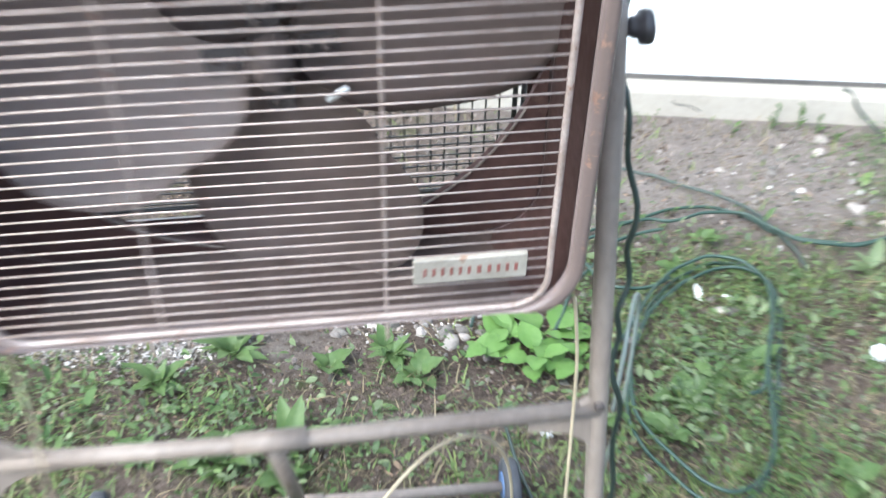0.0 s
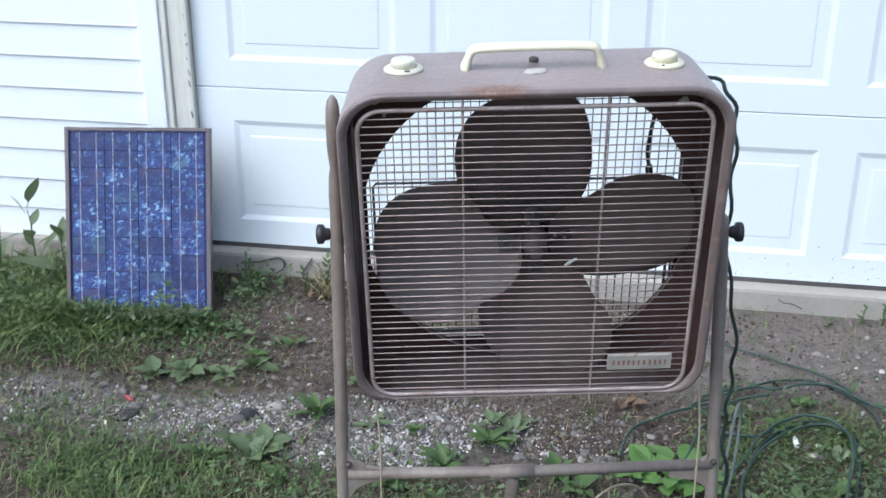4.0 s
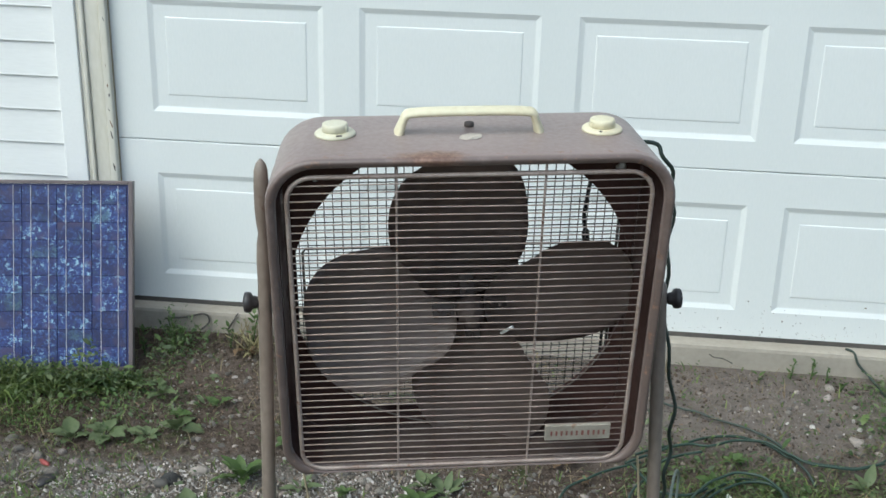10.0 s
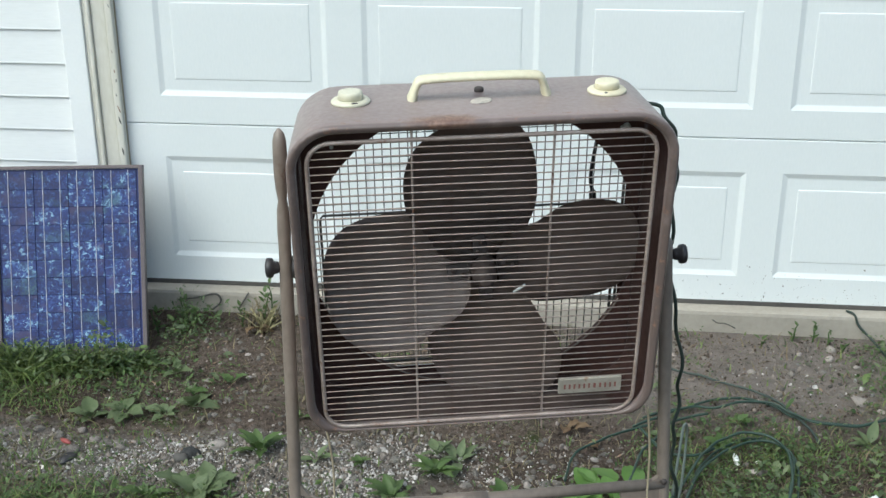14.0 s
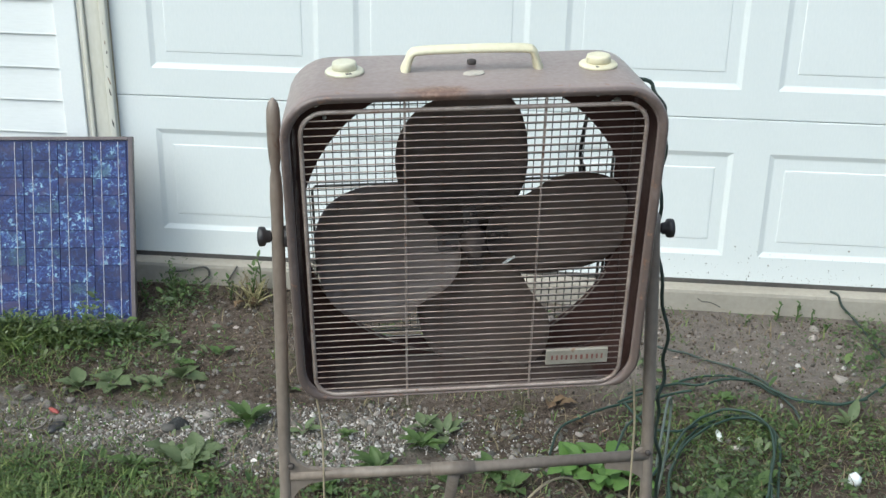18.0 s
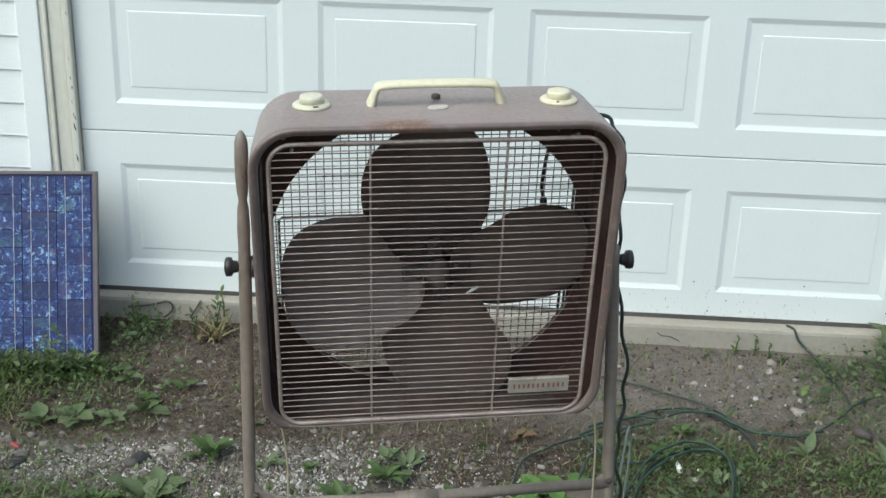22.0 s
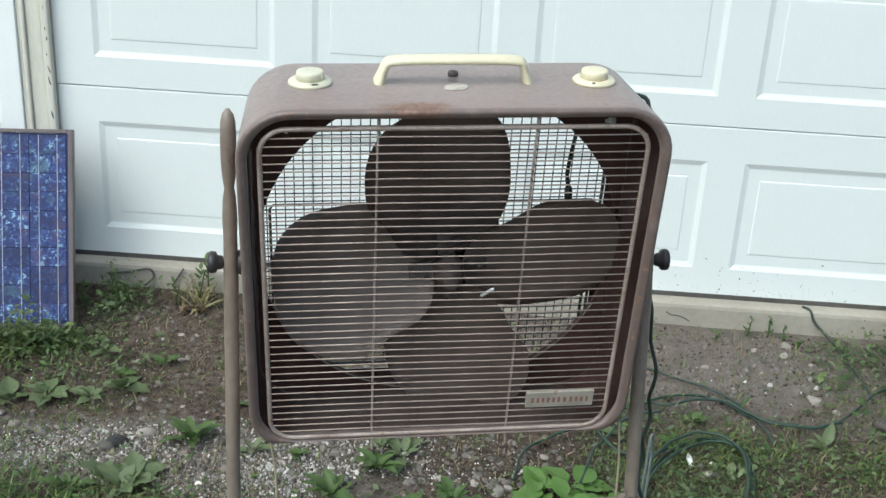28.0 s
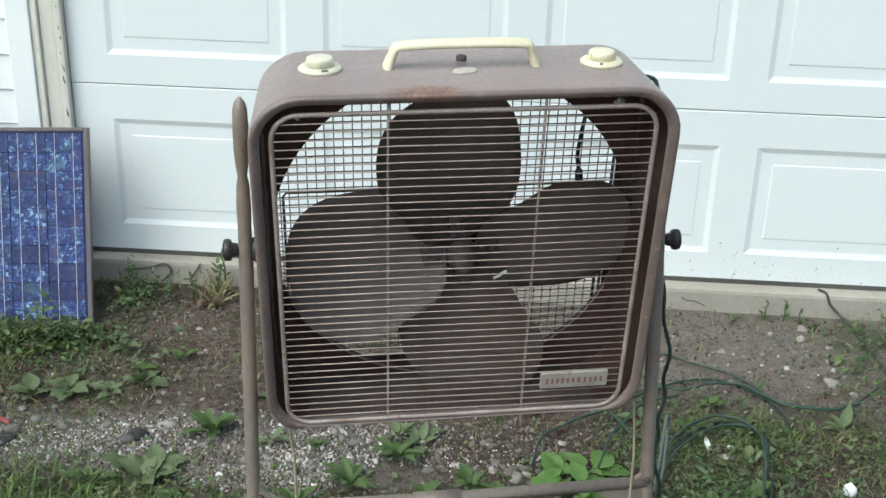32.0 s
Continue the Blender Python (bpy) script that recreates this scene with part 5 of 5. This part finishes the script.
def gravel_density(x, y):
    """A strip of old gravel runs along the yard in front of the slab and thins out under the fan."""
    top = -0.745 + 0.085 * soft(x, 0.0, 0.75) + 0.03 * noise.noise((x * 4, 3.3, 0))
    low = -0.885 - 0.085 * soft(x, 0.30, 0.50) + 0.14 * soft(x, 0.66, 0.90) + 0.03 * noise.noise((x * 5, 0, 6.0))
    strip = soft(top - y, -0.05, 0.05) * soft(y - low, -0.035, 0.03) * 1.15
    strip *= 1 - 0.72 * soft(x, 0.74, 0.98)
    strip *= 1 - soft(x, 1.15, 1.45)
    strip *= 0.35 + 0.65 * soft(x, -0.10, 0.16)
    return strip


cv, cf = chip_base()
white, grey, crumbs = [], [], []
rnd = random.Random(5)


def chip_at(x, y, s):
    e = Euler((rnd.uniform(0, 6), rnd.uniform(0, 6), rnd.uniform(0, 6)))
    return Matrix.LocRotScale((x, y, ground_z(x, y) + s * 0.15), e, (s, s * rnd.uniform(0.6, 1), s * rnd.uniform(0.6, 1)))


while len(white) < 7000:
    x, y = rnd.uniform(-0.5, 2.0), rnd.uniform(-1.15, -0.4)
    if rnd.random() < gravel_density(x, y) * (0.6 + 0.8 * noise.noise((x * 5, y * 5, 2.0))):
        white.append(chip_at(x, y, min(0.010, 0.0024 * rnd.lognormvariate(0, 0.55))))
while len(grey) < 10500:
    x, y = rnd.uniform(-0.6, 2.3), rnd.uniform(-1.2, -0.08)
    d = gravel_density(x, y) + 0.07 + (0.03 if x > 1.45 and y > -0.5 else 0)
    if rnd.random() < d * (0.6 + 0.7 * noise.noise((x * 4, y * 4, 7.0))):
        grey.append(chip_at(x, y, min(0.012, 0.0031 * rnd.lognormvariate(0, 0.5))))
for k in range(420):
    x, y = rnd.uniform(-0.05, 1.2), rnd.uniform(-0.70, -0.12)
    if rnd.random() < 0.4 + 0.9 * noise.noise((x * 4, y * 4, 52.0)):
        white.append(chip_at(x, y, min(0.009, 0.0024 * rnd.lognormvariate(0, 0.5))))
for k in range(110):
    x, y = rnd.gauss(1.88, 0.17), rnd.gauss(-0.32, 0.10)
    if y < -0.08:
        white.append(chip_at(x, y, min(0.012, 0.0034 * rnd.lognormvariate(0, 0.6))))
scatter_mesh("limestone_gravel", "whitestone", cv, cf, white, "pale crushed limestone gravel spread along the yard", "gravel")
scatter_mesh("pebbles", "stone", cv, cf, grey, "small grey and brown pebbles strewn over the soil", "gravel")


# ---- grass and small weeds ----
def blade_mesh(name, material, spots, label, category, width=0.0022):
    """Curved tapering blades: spots of x, y, height, lean."""
    vs, fs = [], []
    for x, y, h, lean in spots:
        a = rnd.uniform(0, 2 * math.pi)
        dx, dy = math.cos(a), math.sin(a)
        sx, sy = -dy, dx
        z = ground_z(x, y) - 0.004
        w = width * rnd.uniform(0.6, 1.2)
        k = len(vs)
        for u, ww in ((0, 1.0), (0.45, 0.85), (0.8, 0.5)):
            out = lean * h * u * u
            zz = z + h * (u - 0.35 * lean * u * u)
            for s in (-1, 1):
                vs.append((x + dx * out + s * sx * w * ww, y + dy * out + s * sy * w * ww, zz))
        vs.append((x + dx * lean * h, y + dy * lean * h, z + h * (1 - 0.38 * lean)))
        fs += [(k, k + 1, k + 3, k + 2), (k + 2, k + 3, k + 5, k + 4), (k + 4, k + 5, k + 6)]
    me = bpy.data.meshes.new(name)
    me.from_pydata(vs, [], fs)
    me.materials.append(M[material])
    for p in me.polygons:
        p.use_smooth = True
    return tagged(new(name, me), label, category, kind="stuff")


def grass_density(x, y):
    g = 0.0
    left = soft(-x, -0.02 - 0.25 * noise.noise((y * 3, 1.0, 0)), 0.28)            # by the wall and the panel
    g = max(g, left * soft(-y, 0.05, 0.12) * (1 - 0.75 * soft(-y, 0.55, 0.68) * (1 - soft(-y, 0.88, 0.98))))
    front = soft(-y, 0.90 + 0.05 * noise.noise((x * 3, 0, 2)), 1.06)                # foreground lawn
    g = max(g, front * (0.45 + 0.6 * soft(-x, -0.9, 0.0) + 0.4 * soft(x, 1.3, 1.7)))
    right = soft(x, 1.25, 1.6) * soft(-y, 0.44, 0.62) * 0.75
    bare = soft(noise.noise((x * 2.3, y * 2.3, 40.0)) + 0.25 * noise.noise((x * 7, y * 7, 41.0)), -0.05, 0.28) * soft(-y, 0.6, 0.8)
    g, right = g * (1 - 0.85 * bare), right * (1 - 0.85 * bare)
    g = max(g, soft(0.35 - x, 0, 0.3) * soft(-y, 0.36, 0.5) * 0.32)
    g = max(g, right)
    g *= 1 - 0.55 * soft(x, 0.75, 0.95) * soft(1.55 - x, 0, 0.15) * soft(y, -1.25, -1.05)      # stony patch under the fan
    g *= 1 - 0.6 * math.exp(-((x - 1.88) / 0.10) ** 2 - ((y + 0.90) / 0.22) ** 2)      # worn patch beside the hose
    g = max(g, 0.05)
    return g * (0.35 + 1.0 * max(0, 0.5 + noise.noise((x * 5, y * 5, 3.3)) + 0.4 * noise.noise((x * 14, y * 14, 1.3))))


green, longer, dry, clover = [], [], [], []
tries = 0
while len(green) < 42000 and tries < 600000:
    tries += 1
    x, y = rnd.uniform(-1.7, 3.2), rnd.uniform(-2.1, -0.06)
    if 0.1 < x < 1.4 and y < -1.5 and rnd.random() < 0.7:
        continue
    if rnd.random() < grass_density(x, y):
        tall = 1 + 0.7 * soft(0.5 - x, 0, 0.4) * soft(-y, 0.85, 1.05)
        green.append((x, y, tall * rnd.uniform(0.012, 0.04), rnd.uniform(0.3, 1.3)))
for k in range(1900):
    x, y = rnd.gauss(-0.55, 0.17), rnd.gauss(-0.36, 0.13)
    if y < -0.06 and not (-0.42 < x < 0.02 and y > -0.36):
        longer.append((x, y, rnd.uniform(0.03, 0.12), rnd.uniform(0.6, 1.6)))
for k in range(500):
    x = rnd.uniform(-0.46, 0.03)
    y = -0.375 + 0.19 * (x + 0.2) - abs(rnd.gauss(0.0, 0.045))
    longer.append((x, y, rnd.uniform(0.02, 0.075 - 0.06 * (x + 0.46)), rnd.uniform(0.7, 1.7)))
for k in range(900):
    x = -0.50 + 0.53 * rnd.random() ** 1.25
    y = -0.366 + 0.194 * (x + 0.205) - abs(rnd.gauss(0.0, 0.03))
    longer.append((x, y, rnd.uniform(0.03, 0.125 - 0.13 * (x + 0.46)) if x < 0 else rnd.uniform(0.02, 0.045), rnd.uniform(0.3, 1.2)))
while len(dry) < 6500:
    x, y = rnd.uniform(-1.0, 2.6), rnd.uniform(-1.4, -0.06)
    if rnd.random() < (0.2 + 0.45 * soft(x, 1.2, 1.6) * soft(-y, 0.45, 0.6) + 0.35 * soft(-y, 0.9, 1.05)) + 0.6 * noise.noise((x * 3, y * 3, 8)):
        dry.append((x, y, rnd.uniform(0.012, 0.05), rnd.uniform(0.7, 1.5)))
for k in range(60):
    x, y = rnd.gauss(0.30, 0.03), rnd.gauss(-0.13, 0.03)
    dry.append((x, y, rnd.uniform(0.05, 0.11), rnd.uniform(0.3, 1.2)))
lawn = []
while len(lawn) < 26000:
    x, y = rnd.gauss(1.0, 2.6), -1.4 - abs(rnd.gauss(0, 2.2))
    if -1.65 < x < 3.1 and y > -1.9 and rnd.random() < 0.7:
        continue
    if rnd.random() < 0.55 + 0.8 * noise.noise((x * 1.6, y * 1.6, 14.0)):
        lawn.append((x, y, rnd.uniform(0.02, 0.055), rnd.uniform(0.4, 1.3)))
while len(lawn) < 33000:
    x, y = rnd.choice((rnd.uniform(-3.4, -1.5), rnd.uniform(3.0, 5.8))), rnd.uniform(-1.8, -0.07)
    if rnd.random() < 0.5 + 0.8 * noise.noise((x * 1.6, y * 1.6, 14.0)):
        lawn.append((x, y, rnd.uniform(0.02, 0.055), rnd.uniform(0.4, 1.3)))
blade_mesh("lawn", "grass", lawn, "thin uneven lawn spreading out across the yard", "grass", 0.0042)
blade_mesh("grass", "grass", green, "short green grass growing in patches over the yard", "grass")
blade_mesh("long_grass", "grass", longer, "long uncut grass round the foot of the solar panel", "grass", 0.0034)
blade_mesh("dry_grass", "drygrass", dry, "withered straw-coloured grass on the soil", "grass", 0.0016)

lv = [(0, 0, 0), (0.35, 0.32, 0.08), (0.75, 0.36, 0.05), (1.0, 0, -0.1), (0.75, -0.36, 0.05), (0.35, -0.32, 0.08)]
lf = [(0, 1, 2, 3, 4, 5)]
spots = []
tries = 0
while len(spots) < 26000 and tries < 400000:
    tries += 1
    x, y = rnd.uniform(-1.4, 2.8), rnd.uniform(-1.6, -0.06)
    d = grass_density(x, y) * 0.8
    c = noise.noise((x * 6, y * 6, 11.0))
    if rnd.random() < d * max(0.0, 0.25 + 1.5 * c):
        for k in range(rnd.choice((2, 3, 4))):
            s = rnd.uniform(0.004, 0.011)
            spots.append(Matrix.LocRotScale((x + rnd.uniform(-0.01, 0.01), y + rnd.uniform(-0.01, 0.01), ground_z(x, y) + rnd.uniform(0.004, 0.03)), Euler((rnd.uniform(-0.5, 0.5), rnd.uniform(-0.7, 0.2), rnd.uniform(0, 6.3))), (s, s, s)))
scatter_mesh("clover", "weed", lv, lf, spots, "low creeping small-leaved weeds between grass", "weeds")

# leafy weeds in tangled patches: by the panel, by the slab and over the hose
PATCHES = ((-0.20, -0.395, 0.16, 0.03, 1500, 0.10), (-0.33, -0.405, 0.09, 0.015, 700, 0.11), (-0.05, -0.355, 0.07, 0.015, 500, 0.06), (-0.55, -0.36, 0.16, 0.11, 2000, 0.11), (0.06, -0.19, 0.07, 0.06, 800, 0.08), (0.02, -0.12, 0.05, 0.025, 300, 0.09), (0.02, -0.47, 0.14, 0.06, 500, 0.03), (1.62, -0.80, 0.16, 0.17, 800, 0.030),
           (1.95, -0.80, 0.22, 0.16, 1200, 0.035), (2.25, -0.45, 0.14, 0.16, 1000, 0.06), (1.55, -0.50, 0.10, 0.05, 160, 0.02), (2.14, -0.17, 0.04, 0.05, 190, 0.045), (2.08, -0.30, 0.03, 0.08, 120, 0.03), (2.30, -0.20, 0.07, 0.09, 620, 0.07), (0.1, -0.98, 0.3, 0.06, 900, 0.03), (1.60, -1.0, 0.06, 0.08, 420, 0.05), (1.66, -0.86, 0.07, 0.06, 300, 0.04), (2.02, -1.12, 0.10, 0.06, 420, 0.05), (2.25, -0.98, 0.10, 0.07, 420, 0.05), (1.80, -1.35, 0.12, 0.07, 420, 0.05), (0.93, -1.18, 0.12, 0.06, 500, 0.05), (0.55, -1.10, 0.15, 0.06, 400, 0.04), (2.45, -0.75, 0.12, 0.10, 420, 0.05), (1.0, -1.02, 0.35, 0.08, 700, 0.03))
for mat, label in (("weed", "tangled leafy green weeds in patches over the yard"), ("bluegreen", "tangled pale green weeds in patches over the yard")):
    spots = []
    for cx, cy, wx, wy, count, top in PATCHES:
        for k in range(count // 2):
            x, y = rnd.gauss(cx, wx), rnd.gauss(cy, wy)
            if y > -0.07 or (-0.43 < x < 0.03 and y > -0.385 + 0.19 * (x + 0.2)):
                continue
            s = 0.009 * rnd.lognormvariate(0, 0.45)
            h = top * rnd.random() ** 1.6 * (0.5 + 0.9 * max(0, 0.5 + noise.noise((x * 9, y * 9, 5.0))))
            spots.append(Matrix.LocRotScale((x, y, ground_z(x, y) + 0.004 + h), Euler((rnd.uniform(-0.7, 0.7), rnd.uniform(-0.9, 0.3), rnd.uniform(0, 6.3))), (s * 1.3, s * rnd.uniform(0.5, 1.0), s)))
    scatter_mesh("leafy_weeds", mat, lv, lf, spots, label, "weeds")

# ---- fine debris on the soil ----
bits = []
while len(bits) < 12000:
    x, y = rnd.uniform(-0.7, 2.5), rnd.uniform(-1.35, -0.07)
    if rnd.random() < 0.35 + 0.8 * noise.noise((x * 4, y * 4, 21.0)):
        s = 0.0035 * rnd.lognormvariate(0, 0.5)
        bits.append(Matrix.LocRotScale((x, y, ground_z(x, y) + 0.002), Euler((rnd.uniform(-0.5, 0.5), rnd.uniform(-0.5, 0.5), rnd.uniform(0, 6.3))), (s * rnd.uniform(1, 3), s * rnd.uniform(0.3, 1), s)))
crumbs = []
while len(crumbs) < 11000:
    x, y = rnd.uniform(-0.5, 2.4), rnd.uniform(-1.2, -0.07)
    if rnd.random() < 0.45 + 0.7 * noise.noise((x * 6, y * 6, 31.0)):
        crumbs.append(chip_at(x, y, min(0.008, 0.0026 * rnd.lognormvariate(0, 0.5))))
scatter_mesh("soil_crumbs", "crumb", cv, cf, crumbs, "loose brown crumbs of soil on the bare ground", "soil")
scatter_mesh("leaf_litter", "litter", lv, lf, bits, "small bits of dead leaves and twigs on soil", "litter")

flakes = [Matrix.LocRotScale((rnd.uniform(1.45, 2.2), -0.0012, 0.222 + min(0.11, rnd.expovariate(28))), Euler((math.pi / 2, rnd.uniform(0, 6), 0)), (s * 1.5, s, 0.2 * s)) for s in [0.0016 * rnd.lognormvariate(0, 0.5) for k in range(150)]]
scatter_mesh("mud_specks", "litter", lv, lf, flakes, "dried mud specks splashed along the bottom of the door", "dirt")

# ---- litter ----
def lump(name, material, x, y, size, label, category, lift=0.3):
    bm = bmesh.new()
    bmesh.ops.create_icosphere(bm, subdivisions=2, radius=1.0)
    for v in bm.verts:
        k = 1 + 0.35 * noise.noise(v.co * 1.6 + Vector((x * 9, y * 9, 0)))
        v.co = Vector((v.co.x * size[0] * k, v.co.y * size[1] * k, v.co.z * size[2] * k))
    return tagged(part(name, bm, material, smooth=True, at=pose(x, y, ground_z(x, y) + size[2] * lift, 0, 0, random.uniform(0, 180))), label, category)


lump("white_scrap", "white_bit", 1.955, -0.85, (0.016, 0.012, 0.02), "crumpled white scrap lying in the grass", "litter", 0.6)
lump("white_scrap", "white_bit", 1.655, -0.685, (0.026, 0.008, 0.008), "white plastic strip on the ground inside the hose loop", "litter", 0.6)
lump("white_scrap", "white_bit", 1.71, -0.69, (0.009, 0.007, 0.006), "small white scrap on the soil", "litter", 0.6)
lump("white_scrap", "white_bit", 1.36, -1.08, (0.012, 0.010, 0.008), "small white scrap in the weeds", "litter", 0.6)
lump("red_scrap", "red", -0.07, -0.75, (0.022, 0.008, 0.006), "small faded red plastic scrap on the soil", "litter", 0.8)
lump("black_scrap", "black", -0.035, -0.825, (0.030, 0.018, 0.010), "crumpled black plastic scrap lying in the gravel", "litter", 0.6)
lump("dark_clod", "seal", 0.255, -0.805, (0.022, 0.016, 0.012), "dark clod lying in the gravel", "clod", 0.6)
lump("dark_clod", "motor", 2.17, -0.49, (0.03, 0.022, 0.018), "dark clod lying at the edge of the weeds", "clod", 0.6)
ring = [( -0.075 + 0.022 * math.cos(a), -0.835 + 0.018 * math.sin(a), ground_z(-0.075, -0.835) + 0.02 + 0.008 * math.sin(a + 1)) for a in [k * 0.35 for k in range(18)]]
tagged(part("wire_ring", sweep(ring, 0.003, 7, closed=True), "stone", smooth=True), "bent grey metal ring lying in the gravel", "scrap")
bar_pts = [(0.02, -0.075, ground_z(0, -0.08) + 0.05), (0.08, -0.06, 0.185), (0.14, -0.06, 0.20), (0.155, -0.06, 0.175), (0.13, -0.07, 0.15)]
tagged(part("thin_cable", sweep(smooth_line(bar_pts, 6), 0.003, 6), "seal", smooth=True), "thin dark cable lying against the slab", "cable")
tagged(part("thin_cable", sweep([(0.21, -0.062, 0.15), (0.245, -0.058, 0.207)], 0.003, 6), "seal", smooth=True), "short dark stick leaning on the slab", "stick")
